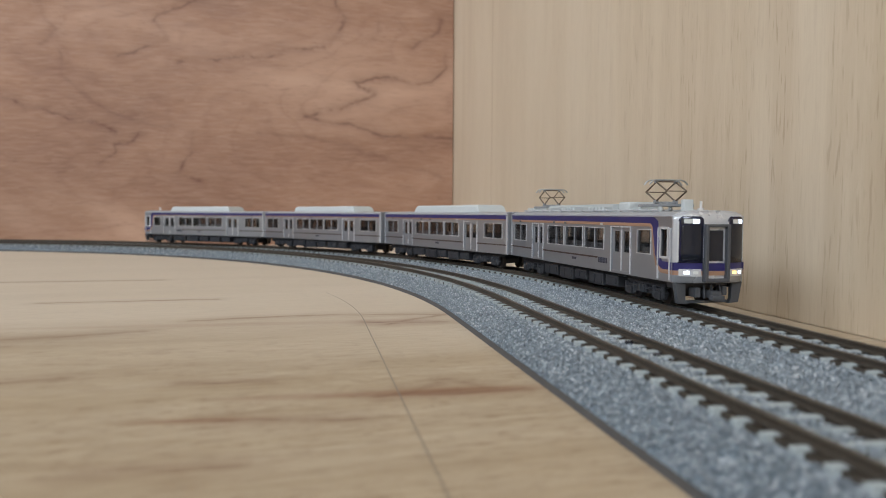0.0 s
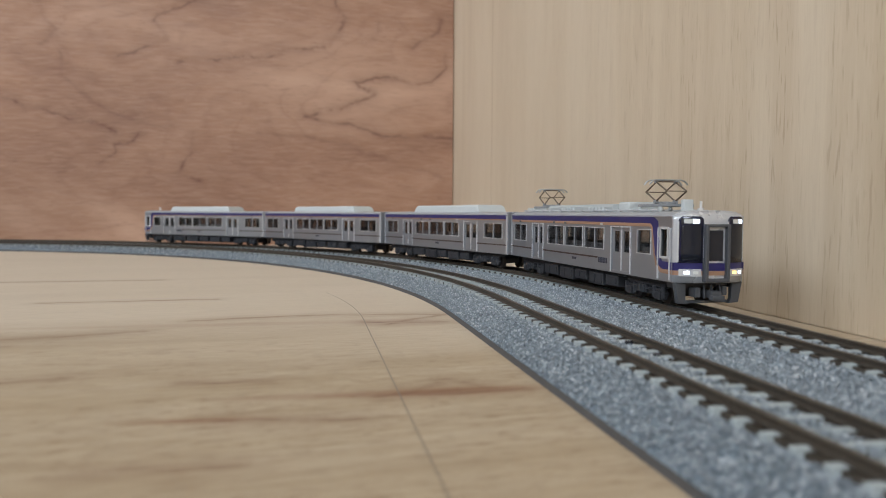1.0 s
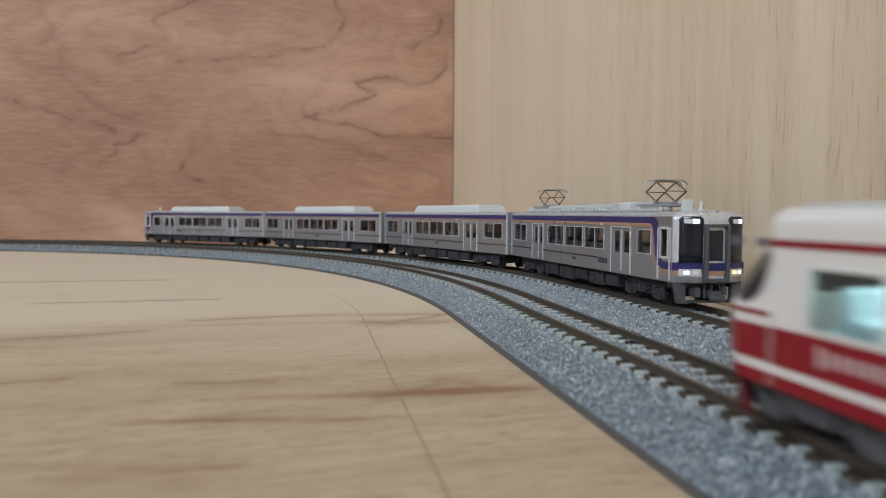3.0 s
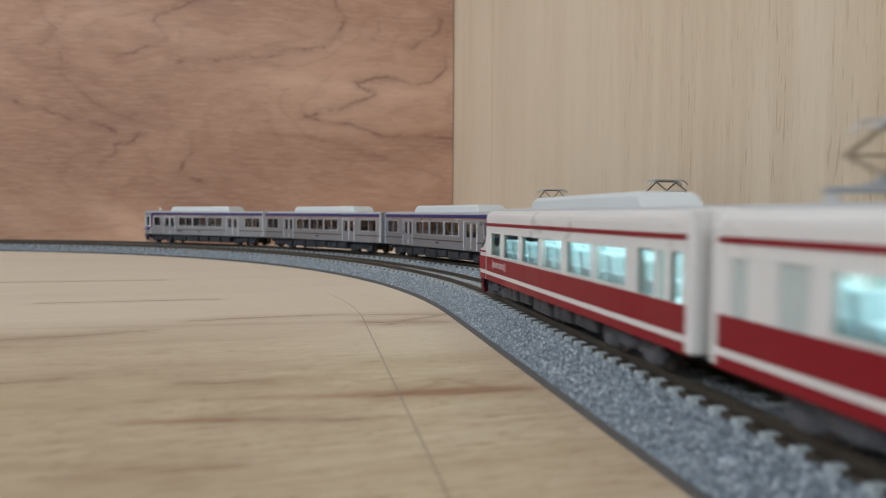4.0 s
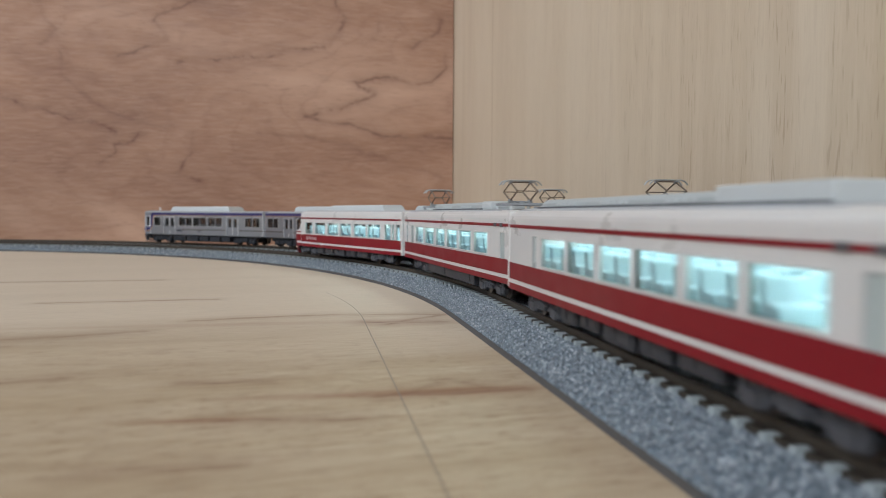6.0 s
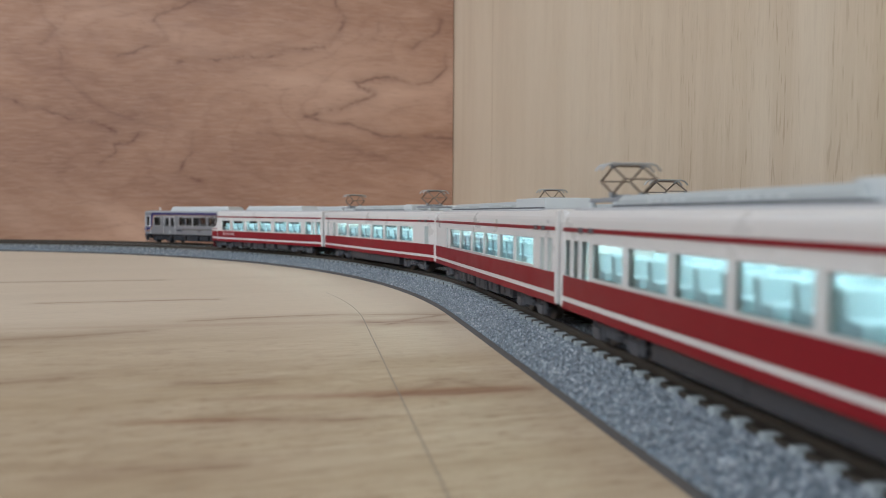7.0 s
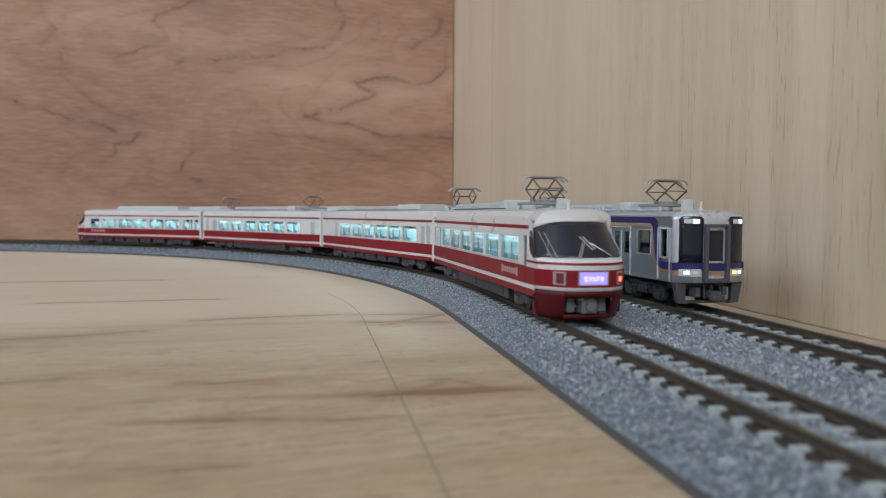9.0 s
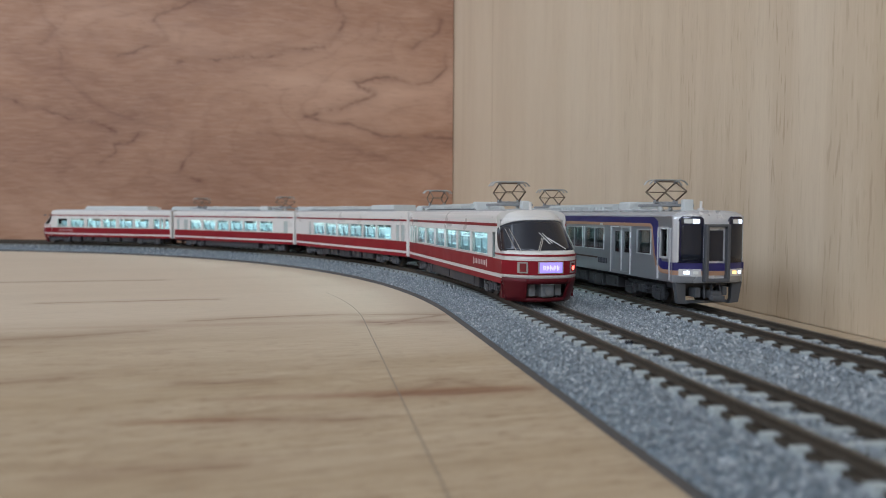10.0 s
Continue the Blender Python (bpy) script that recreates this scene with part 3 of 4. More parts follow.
railway_track(R_IN, "model railway track, brown rails on grey sleepers, inside the curve")
railway_track(R_OUT, "model railway track, brown rails on grey sleepers, beside plywood panels")

# ---- parts that both trains share ----


def bogie(car, x, material, z0=0.0):
    b = part("bogie", Geo().box(x - 8.5, x + 8.5, -3.0, 3.0, 2.0, 4.6), material, car, "plastic bogie", bevel=0.3)
    for side in (-1, 1):
        y = 6.6 * side
        g = Geo().prism([(x - 9.8, 2.9), (x - 8.6, 1.1), (x - 5.4, 1.1), (x - 4.0, 2.2), (x + 4.0, 2.2), (x + 5.4, 1.1), (x + 8.6, 1.1), (x + 9.8, 2.9), (x + 8.5, 3.9), (x - 8.5, 3.9)], "y", y - 0.6, y + 0.6)
        part("side_frame", g, material, b, bevel=0.15)
        for dx in (-7.0, 7.0):
            part("axle_box", Geo().box(x + dx - 1.3, x + dx + 1.3, y + 0.5 * side, y + 1.2 * side, 1.3, 3.2), material, b, bevel=0.1)
        part("bolster", Geo().box(x - 2.0, x + 2.0, y + 0.5 * side, y + 1.3 * side, 2.3, 4.4), material, b, bevel=0.1)
        for dx in (-8.9, -4.9, 4.9, 8.9):
            part("primary_spring", Geo().rod((x + dx, y + 0.55 * side, 1.7), (x + dx, y + 0.55 * side, 4.4), 0.6, 8), material, b)
        part("step_beam", Geo().box(x - 9.4, x + 9.4, y - 0.3, y + 0.9, 4.1, 4.9), material, b, bevel=0.1)
        part("damper", Geo().rod((x - 3.6, y + 1.1 * side, 3.9), (x + 3.6, y + 1.1 * side, 3.4), 0.3, 6), material, b)
        for dx in (-0.9, 0.9):
            part("spring", Geo().rod((x + dx, y + 1.3 * side, 2.4), (x + dx, y + 1.3 * side, 4.2), 0.45), material, b)
    for dx in (-7.0, 7.0):
        w = Geo()
        for y in (-4.4, 4.4):
            w.rod((x + dx, y - 0.7, 2.85), (x + dx, y + 0.7, 2.85), 2.75, 20)
        w.rod((x + dx, -5.6, 2.85), (x + dx, 5.6, 2.85), 0.5, 8)
        part("wheelset", w, M_WHEEL, b, "dark metal wheels on an axle")
    return b


def pantograph(car, x, z, height=6.6, half=5.1):
    """A diamond pantograph, raised: two wire diamonds side by side, tied together, under a double bow."""
    g = Geo()
    for y in (-4.3, 4.3):
        g.box(x - 5.6, x + 5.6, y - 0.4, y + 0.4, z - 0.3, z + 0.35)
    for dx in (-5.0, -1.1, 1.1, 5.0):
        g.box(x + dx - 0.35, x + dx + 0.35, -4.6, 4.6, z - 0.2, z + 0.45)
    p = part("pantograph", g, M_PANTO_BASE, car, "grey pantograph base", bevel=0.1)
    part("spring_box", Geo().box(x - 0.8, x + 0.8, -2.2, 2.2, z + 0.1, z + 1.0).rod((x - 3.4, 1.2, z + 0.7), (x + 3.4, 1.2, z + 0.7), 0.35, 8).rod((x - 3.4, -1.2, z + 0.7), (x + 3.4, -1.2, z + 0.7), 0.35, 8), M_PANTO_BASE, p, "grey springs", bevel=0.08)
    z0, zt = z + 0.9, z + height
    zk = z0 + (zt - z0) * 0.48

    def arm(a, c, r):
        part("arm", Geo().rod(a, c, r), M_PANTO, p, "brown wire arm")

    for side in (-1, 1):
        y = 2.75 * side
        for d in (-1, 1):
            arm((x - 0.5 * d, y, z0), (x + half * d, y, zk), 0.23)
            arm((x + half * d, y, zk), (x - 0.3 * d, y, zt - 0.35), 0.21)
        part("hinge", Geo().rod((x, y - 0.5, z0), (x, y + 0.5, z0), 0.55, 8).rod((x, y - 0.4, zt - 0.4), (x, y + 0.4, zt - 0.4), 0.42, 8), M_PANTO_BASE, p)
    for d in (-1, 1):
        arm((x + half * d, -2.9, zk), (x + half * d, 2.9, zk), 0.13)
    arm((x, -2.8, zt - 0.4), (x, 2.8, zt - 0.4), 0.18)
    shoe = Geo()
    for d in (-1, 1):
        y = [-5.4, -4.6, -3.6, 3.6, 4.6, 5.4]
        zz = [zt - 1.2, zt - 0.3, zt, zt, zt - 0.3, zt - 1.2]
        for i in range(5):
            shoe.rod((x + 1.3 * d, y[i], zz[i]), (x + 1.3 * d, y[i + 1], zz[i + 1]), 0.22)
    for y in (-3.2, 0.0, 3.2):
        shoe.rod((x - 1.3, y, zt - 0.1), (x + 1.3, y, zt - 0.1), 0.15)
    part("contact_shoe", shoe, M_PANTO_SHOE, p, "silver contact bow")
    for dx in (-4.9, 4.9):
        for y in (-4.3, 4.3):
            part("insulator", Geo().rod((x + dx, y, z - 1.5), (x + dx, y, z - 0.3), 0.5, 8).rod((x + dx, y, z - 1.1), (x + dx, y, z - 0.8), 0.75, 8), M_AIRCON, p, "pale insulator")
    return p


def aircon(car, x0, x1, z0, z1, half, material=None, slots=True, taper=3.0):
    g = Geo()
    k = len(g.v)
    for z, i, w in ((z0, 0.0, half), (z1 - 0.7, taper * 0.8, half - 0.15), (z1, taper, half - 0.9)):
        g.v += [(x0 + i, -w, z), (x1 - i, -w, z), (x1 - i, w, z), (x0 + i, w, z)]
    for lv in (0, 4):
        for a in range(4):
            b = (a + 1) % 4
            g.f.append((k + lv + a, k + lv + b, k + lv + 4 + b, k + lv + 4 + a))
    g.f.append((k + 8, k + 9, k + 10, k + 11))
    g.f.append((k + 3, k + 2, k + 1, k))
    u = part("air_conditioner", g, material or M_AIRCON, car, "long pale grey roof unit", bevel=0.2)
    if slots:
        s = Geo()
        for side in (-1, 1):
            x = x0 + taper + 2
            while x < x1 - taper - 3:
                if int((x - x0) / 11.0) % 2:
                    s.box(x, x + 1.0, side * (half - 0.12), side * (half + 0.1), z0 + 0.6, z1 - 0.8)
                x += 2.3
        part("grille", s, M_AIRCON, u, "pale louvres")
        part("unit_foot", Geo().box(x0 - 0.3, x1 + 0.3, -half - 0.25, half + 0.25, z0 + 0.1, z0 + 0.45), M_SLOT, u, "dark seam under the unit")
    return u


def roof_shell(x0, x1, half, z_edge, z_top, n=14):
    pts = []
    for i in range(n + 1):
        t = math.pi * i / n
        pts.append((half * math.copysign(abs(math.cos(t)) ** 0.5, math.cos(t)), z_edge + (z_top - z_edge) * math.sin(t) ** 0.8))
    pts = pts + [(-half + 0.8, z_edge - 0.4), (half - 0.8, z_edge - 0.4)]
    return Geo().prism(pts, "x", x0, x1)


def underframe(car, boxes, material, cover=4.0):
    u = part("underframe", Geo().box(-52, 52, -6.5, 6.5, 4.9, 6.0), material, car, "plastic chassis")
    for x0, x1, z0 in boxes:
        for side in (-1, 1):
            g = Geo().box(x0, x1, side * 4.6, side * 8.0, z0, 5.2)
            part("equipment_box", g, material, u, bevel=0.25)
            n = max(1, int((x1 - x0) / cover))
            for i in range(n):
                a = x0 + (x1 - x0) * (i + 0.15) / n
                b = x0 + (x1 - x0) * (i + 0.85) / n
                part("box_cover", Geo().box(a, b, side * 7.9, side * 8.2, z0 + 0.6, 4.6), material, u, bevel=0.08)
    for side in (-1, 1):
        part("air_pipe", Geo().rod((-30, side * 7.4, 5.5), (30, side * 7.4, 5.5), 0.28, 6), material, u)
    part("centre_block", Geo().box(-28, 28, -4.4, 4.4, 1.6, 5.0), M_BLACK, u)
    return u


def coupling(car, x, d):
    part("coupler", Geo().box(min(x, x + 5 * d), max(x, x + 5 * d), -1.1, 1.1, 3.4, 5.0), M_BLACK, car, "black coupler")

# ---- the standing silver train ----
S_HALF, S_BOT, S_TOP = 9.15, 6.15, 21.2


def silver_car(front=0, pantographs=False):
    """front: 1 a cab at the +x end, -1 at the other, 0 none."""
    words = "silver model train car with blue and orange stripes, parked"
    if front:
        words = "silver model train cab car with blue stripe and windscreens, parked"
    if pantographs:
        words = "silver model train cab car with two raised pantographs and headlamps"
    car = base("commuter_train_car", words, "train car", "silver train")
    f = front or 1
    xa, xb = (-57.0, 57.0) if not front else (-57.0, 54.6)
    wins = [(-54.0, -41.6), (-20.9, -8.0), (-6.5, 6.1), (7.5, 20.0), (40.5, 53.6)]
    doors = [(-35.0, -25.4), (24.6, 34.8)]
    if front:
        wins = [(-54.0, -41.6), (-20.9, -8.0), (-6.5, 6.1), (7.5, 20.0), (38.6, 45.0)]
    cab_door = (49.2, 53.2) if front else None

    def fx(a, b):
        return (a, b) if f == 1 else (-b, -a)

    X0_, X1_ = fx(xa, xb)
    holes = [(*fx(*w), 12.2, 17.9) for w in wins] + [(*fx(*d), 6.9, 18.3) for d in doors]
    if cab_door:
        holes.append((*fx(49.9, 52.6), 12.0, 18.3))
    for side in (-1, 1):
        yo, yi = side * S_HALF, side * (S_HALF - 0.8)
        wall = part("side_wall", holed(X0_, X1_, S_BOT, S_TOP, holes, yo, yi), M_SILVER, car, "silver body side")
        for a, b in [fx(*w) for w in wins]:
            fr = part("window", rim(a, b, 12.2, 17.9, 0.2, yo + side * 0.15, yi), M_CHROME, wall, "bright window frame")
            c = (a + b) / 2
            n = 1 if b - a < 8 else 2
            g = Geo()
            for i in range(n):
                p, q_ = a + (b - a) * i / n, a + (b - a) * (i + 1) / n
                g.box(p, q_, *sorted((yo - side * 0.35, yo - side * 0.2)), 12.2, 17.9)
            part("pane", g, M_GLASS, wall, "clear plastic pane").visible_shadow = False
            if n == 2:
                part("mullion", Geo().box(c - 0.22, c + 0.22, min(yi, yo - side * 0.1), max(yi, yo - side * 0.1), 12.2, 17.9), M_SILVER_DARK, wall)
        for a, b in [fx(*d) for d in doors]:
            c = (a + b) / 2
            for p, q_ in ((a, c - 0.12), (c + 0.12, b)):
                yl0, yl1 = sorted((side * (S_HALF - 0.3), side * (S_HALF - 0.7)))
                leaf = part("door", holed(p, q_, 6.9, 18.3, [(p + 1.1, q_ - 1.1, 11.8, 17.3)], yl0, yl1), M_SILVER, wall, "sliding door leaf")
                part("pane", Geo().box(p + 1.1, q_ - 1.1, yl0 + 0.15, yl1 - 0.15, 11.8, 17.3), M_GLASS, wall).visible_shadow = False
            g = Geo()
            for x in (a - 0.25, b + 0.25):
                g.box(x - 0.17, x + 0.17, *sorted((yo - side * 0.2, yo + side * 0.22)), 6.4, 18.6)
            g.box(c - 0.2, c + 0.2, *sorted((yo - side * 0.5, yo - side * 0.12)), 6.9, 18.3)
            g.box(a, b, *sorted((yo - side * 0.2, yo + side * 0.15)), 18.3, 18.6)
            part("door_rail", g, M_CHROME, wall, "bright door edge strips")
        # stripes
        s0, s1 = fx(xa, 46.5) if front else (xa, xb)
        y0, y1 = sorted((yo - side * 0.1, yo + side * 0.12))
        part("blue_stripe", Geo().box(s0, s1, y0, y1, 19.6, 21.15), M_BLUE, wall, "deep blue stripe")
        o0, o1 = fx(xa, 44.2) if front else (xa, xb)
        part("orange_stripe", Geo().box(o0, o1, y0, y1, 18.8 if front > 0 else 19.2, 19.58), M_ORANGE, wall, "thin orange stripe")
        cuts = [xa, doors[0][0] - 0.6, doors[0][1] + 0.6, 16.2] if front else [xa] + [v for d in doors for v in (d[0] - 0.6, d[1] + 0.6)] + [xb]
        g = Geo()
        for a, b in zip(cuts[::2], cuts[1::2]):
            a, b = fx(a, b)
            g.box(a, b, *sorted((yo - side * 0.1, yo + side * 0.2)), 9.5, 9.95)
        part("brown_moulding", g, M_BROWN_LINE, wall, "thin brown line")
        for xx in (-48, -16, -7, 18):
            a, b = fx(xx, xx + 1.3)
            part("side_lamp", Geo().box(a, b, *sorted((yo, yo + side * 0.25)), 18.75, 19.35), M_SLOT if xx != 18 else M_DIM, wall)
        part("car_number", Geo().box(*fx(-1.2, 1.8), *sorted((yo, yo + side * 0.1)), 8.2, 8.9), M_WRITING, wall, "small dark writing")
        if front:
            sweep_poly = [(44.9, 19.6), (46.4, 21.15), (48.2, 20.2), (49.5, 12.6), (50.2, 10.8), (55.2, 10.75), (55.2, 8.95), (50.4, 9.0), (48.4, 10.1), (47.3, 12.2), (46.0, 18.8)]
            edge = [(43.8, 19.6), (44.9, 19.6), (46.0, 18.8), (47.3, 12.2), (48.4, 10.1), (50.4, 9.0), (55.2, 8.95), (55.2, 7.9), (50.0, 8.1), (47.8, 9.4), (46.7, 11.9), (45.3, 18.2), (44.6, 18.8), (43.8, 18.8)]
            part("blue_sweep", Geo().prism([(x * f, z) for x, z in sweep_poly], "y", y0, y1), M_BLUE, wall, "blue stripe sweeping down to the cab")
            part("orange_sweep", Geo().prism([(x * f, z) for x, z in edge], "y", y0, y1), M_ORANGE, wall, "orange line along the blue stripe")
            cd = part("cab_door", rim(*fx(49.9, 52.6), 12.0, 18.3, 0.55, yo + side * 0.2, yi), M_CHROME, wall, "bright cab door frame")
            part("pane", Geo().box(*fx(49.9, 52.6), *sorted((yi, yo - side * 0.3)), 12.0, 18.3), M_GLASS_DARK, wall)
            g = Geo()
            for x in (48.7, 53.9):
                g.box(*fx(x - 0.15, x + 0.15), *sorted((yo, yo + side * 0.35)), 6.6, 18.6)
            part("handrail", g, M_CHROME, wall, "upright handrails")
            bars = Geo()
            for i in range(6):
                bars.box(*fx(29.2 - 12.5 + i * 0.95, 29.2 - 12.5 + i * 0.95 + 0.65), *sorted((yo, yo + side * 0.1)), 8.3, 9.8)
            part("lettering", bars, M_WRITING, wall, "row of dark bars")
    part("roof", roof_shell(X0_, X1_, S_HALF, S_TOP, 22.5), M_SILVER_ROOF, car, "rounded light grey roof", bevel=0.0)
    part("roof_edge", Geo().box(X0_, X1_, S_HALF - 0.3, S_HALF + 0.25, 21.15, 21.5).box(X0_, X1_, -S_HALF - 0.25, -S_HALF + 0.3, 21.15, 21.5), M_SILVER_ROOF, car, "rain gutter")
    for e in (-1, 1):
        if e == front:
            continue
        x = 57.0 * e
        part("end_wall", Geo().box(x - 0.5, x + 0.5, -S_HALF + 0.1, S_HALF - 0.1, S_BOT, 22.3), M_SILVER_DARK, car, "grey car end", bevel=0.2)
        part("gangway", Geo().box(min(x, x + 1.6 * e), max(x, x + 1.6 * e), -3.2, 3.2, 6.5, 19.5), M_BLACK, car, "black gangway bellows", bevel=0.3)
        g = Geo()
        for y in (-S_HALF + 0.1, S_HALF - 0.1):
            g.box(x - 0.5, x + 0.5, y - 0.25, y + 0.25, S_BOT, 21.0)
        part("corner_trim", g, M_SILVER_FRONT, car, "pale corner edges")
        coupling(car, x, e)
    part("interior_floor", Geo().box(X0_ + 1, X1_ - 1, -S_HALF + 0.9, S_HALF - 0.9, 6.2, 11.2), M_SEAT, car, "dark interior tray")
    for side in (-1, 1):
        g = Geo()
        for a, b in ((-40, -37), (-22, -8), (-5, 5), (8, 20), (38, 40)):
            g.box(*fx(a, b), *sorted((side * 5.4, side * 7.6)), 11.2, 13.6)
        part("seat", g, M_SEAT, car, "dark bench seats", bevel=0.3)
    for x in (-39.0, 39.0):
        bogie(car, x, M_UNDER)
    underframe(car, [(-26.5, -15, 2.0), (-13.5, -3, 1.6), (-1.5, 6.5, 2.4), (8.5, 17.5, 1.8), (19, 26.5, 2.3)], M_UNDER)
    if pantographs:
        pantograph(car, 36.0, 24.0, 6.5)
        pantograph(car, -40.5, 24.0, 6.5)
        aircon(car, -30, 19.0, 21.9, 24.6, 6.0, M_UNIT, 1, 1.2)
        part("roof_box", Geo().box(19.4, 25.0, -4.6, 4.6, 22.2, 25.1), M_AIRCON, car, "pale roof box", bevel=0.5)
        part("roof_box", Geo().box(45.0, 46.6, -1.3, 1.3, 22.2, 25.4), M_AIRCON, car, "pale roof box", bevel=0.3)
        part("aerial", Geo().rod((51.6, 0, 22.0), (51.6, 0, 24.9), 0.32, 10).rod((51.6, 0, 22.2), (51.6, 0, 23.3), 0.7, 10), M_IVORY, car, "white roof aerial")
        g = Geo()
        for side in (-1, 1):
            g.rod((-50, side * 6.9, 22.75), (44, side * 6.9, 22.75), 0.24)
            for k in range(12):
                g.box(-48 + k * 8.0, -47.2 + k * 8.0, side * 6.9 - 0.4, side * 6.9 + 0.4, 21.9, 23.1)
        part("roof_pipe", g, M_ROOF, car, "grey roof conduits")
        part("roof_box", Geo().box(-54.5, -51.5, -4.0, 4.0, 22.0, 23.9), M_AIRCON, car, "pale roof box", bevel=0.3)
    else:
        u0, u1 = fx(-26.0, 31.5) if front else (-28.0, 33.0)
        aircon(car, u0, u1, 21.9, 25.3, 6.8, M_AIRCON, False, 2.6)
        part("roof_fan", Geo().box(u1 - 17.0, u1 - 3.2, -5.8, 5.8, 25.1, 25.45), M_IVORY, car, "white roof unit lid", bevel=0.2)
        if front:
            part("aerial", Geo().rod((50.0 * f, 0, 22.5), (50.0 * f, 0, 24.8), 0.55, 10), M_IVORY, car, "white roof aerial")
    if front:
        silver_front(car, f)
    return car


def silver_front(car, f):
    """The flat cab end with two windscreens and a gangway door between them."""
    def skin(y, z, out=0.0):
        k = min(1.0, abs(y) / S_HALF)
        back = 2.9 * k ** 3.2 + max(0.0, z - 20.5) ** 2 * 0.28
        return ((57.4 - back + out) * f, y, z)

    def patch(y0, y1, z0, z1, out, ny=8, nz=4):
        return Geo().grid([y0 + (y1 - y0) * i / ny for i in range(ny + 1)], [z0 + (z1 - z0) * j / nz for j in range(nz + 1)], lambda y, z: skin(y, z, out))

    def rounded(y0, y1, z0, z1, out, r):
        """A patch of the front with rounded upper corners."""
        rows = [z0 + (z1 - r - z0) * j / 5 for j in range(6)] + [z1 - r + r * math.sin(math.pi / 12 * j) for j in range(1, 7)]

        def at(v, z):
            over = max(0.0, z - (z1 - r))
            cut = r - math.sqrt(max(0.0, r * r - over * over))
            return skin(y0 + cut + (y1 - y0 - 2 * cut) * v, z, out)

        return Geo().grid([i / 10 for i in range(11)], rows, at)

    def top_z(y):
        return 21.3 + 1.2 * (1 - min(1.0, abs(y) / S_HALF) ** 4)

    face = Geo()
    ys = [-S_HALF + 2 * S_HALF * i / 36 for i in range(37)]
    face.grid(ys, [0, 0.25, 0.5, 0.7, 0.85, 0.94, 1.0], lambda y, v: skin(y, S_BOT + (top_z(y) - S_BOT) * v))
    fr = part("front_panel", face, M_SILVER_FRONT, car, "bright silver cab front", smooth=True, thick=0.5)
    part("front_roof", Geo().grid(ys, [0, 0.5, 1.0], lambda y, v: (skin(y, top_z(y))[0] * (1 - v) + 53.5 * f * v, y, top_z(y) + 0.06 * math.sin(v * 3.14))), M_SILVER_FRONT, car, "silver cab roof edge", smooth=True, thick=0.4)
    part("cheek", Geo().box(*sorted((54.3 * f, 54.9 * f)), -S_HALF, -S_HALF + 0.5, S_BOT, 21.2).box(*sorted((54.3 * f, 54.9 * f)), S_HALF - 0.5, S_HALF, S_BOT, 21.2), M_SILVER_FRONT, car, "silver cab corner")
    part("front_blue_band", patch(-S_HALF + 0.02, S_HALF - 0.02, 8.95, 10.75, 0.30, 24, 1), M_BLUE, fr, "blue band", thick=0.1)
    part("front_orange_band", patch(-S_HALF + 0.02, S_HALF - 0.02, 7.9, 8.93, 0.30, 24, 1), M_ORANGE, fr, "orange band", thick=0.1)
    for side in (-1, 1):
        a, b = sorted((side * 3.1, side * 8.35))
        ws = part("windscreen", rounded(a, b, 10.75, 21.4, 0.42, 1.3), M_DEEP_BLUE, fr, "blue-black windscreen surround", smooth=True, thick=0.2)
        part("glass", rounded(a + 0.5, b - 0.5, 11.4, 19.3, 0.58, 0.5), M_CAB_GLASS, ws, "black windscreen glass", smooth=True, thick=0.1)
        g = Geo()
        for y in (a - 0.05, b + 0.05):
            g.grid([y - 0.16, y + 0.16], [10.9 + 9.3 * i / 8 for i in range(9)], lambda u, v: skin(u, v, 0.55))
        g.grid([a + 1.0 + (b - a - 2.0) * i / 8 for i in range(9)], [21.35, 21.6], lambda u, v: skin(u, v, 0.55))
        part("windscreen_trim", g, M_CHROME, ws, "bright edge", thick=0.15)
        c = side * 5.9
        part("top_lamp", patch(c - 2.0, c + 2.0, 19.6, 20.9, 0.60, 4, 1), M_BLACK, ws, "lamp box", thick=0.1)
        part("top_lens", patch(c - 1.6, c + 0.2, 19.75, 20.75, 0.75, 4, 1), M_DIM, ws, thick=0.1)
        part("lit_lens", patch(c + 0.2, c + 1.6, 19.75, 20.75, 0.75, 4, 1), M_HEAD, ws, "lit white lamp", thick=0.1)
        a, b = sorted((side * 3.7, side * 8.2))
        h = part("headlamp", patch(a, b, 7.7, 9.35, 0.6, 8, 2), M_CHROME, fr, "bright lamp housing", thick=0.35)
        m = (a + b) / 2
        part("lens", patch(a + 0.75, m - 0.35, 8.2, 8.9, 0.85, 4, 1), M_HEAD if side * f < 0 else M_WARM, h, "lit lamp", thick=0.1)
        part("lens", patch(m + 0.35, b - 0.75, 8.2, 8.9, 0.85, 4, 1), M_DIM if side * f < 0 else M_HEAD, h, "lamp", thick=0.1)
        leg = [(side * 6.0, 6.2), (side * 8.8, 6.2), (side * 7.9, 1.3), (side * 5.2, 1.1), (side * 5.9, 2.2)]
        part("front_skirt", Geo().prism(leg, "x", *sorted((54.2 * f, 55.5 * f))), M_SKIRT, car, "grey snow plough leg", bevel=0.2)
    part("skirt_bar", Geo().box(*sorted((53.8 * f, 54.6 * f)), -5.6, 5.6, 1.2, 1.9), M_SKIRT, car, "grey crossbar", bevel=0.2)
    part("apron", Geo().box(*sorted((51.5 * f, 54.2 * f)), -8.4, 8.4, 4.8, 6.3), M_BLACK, car, "dark apron")
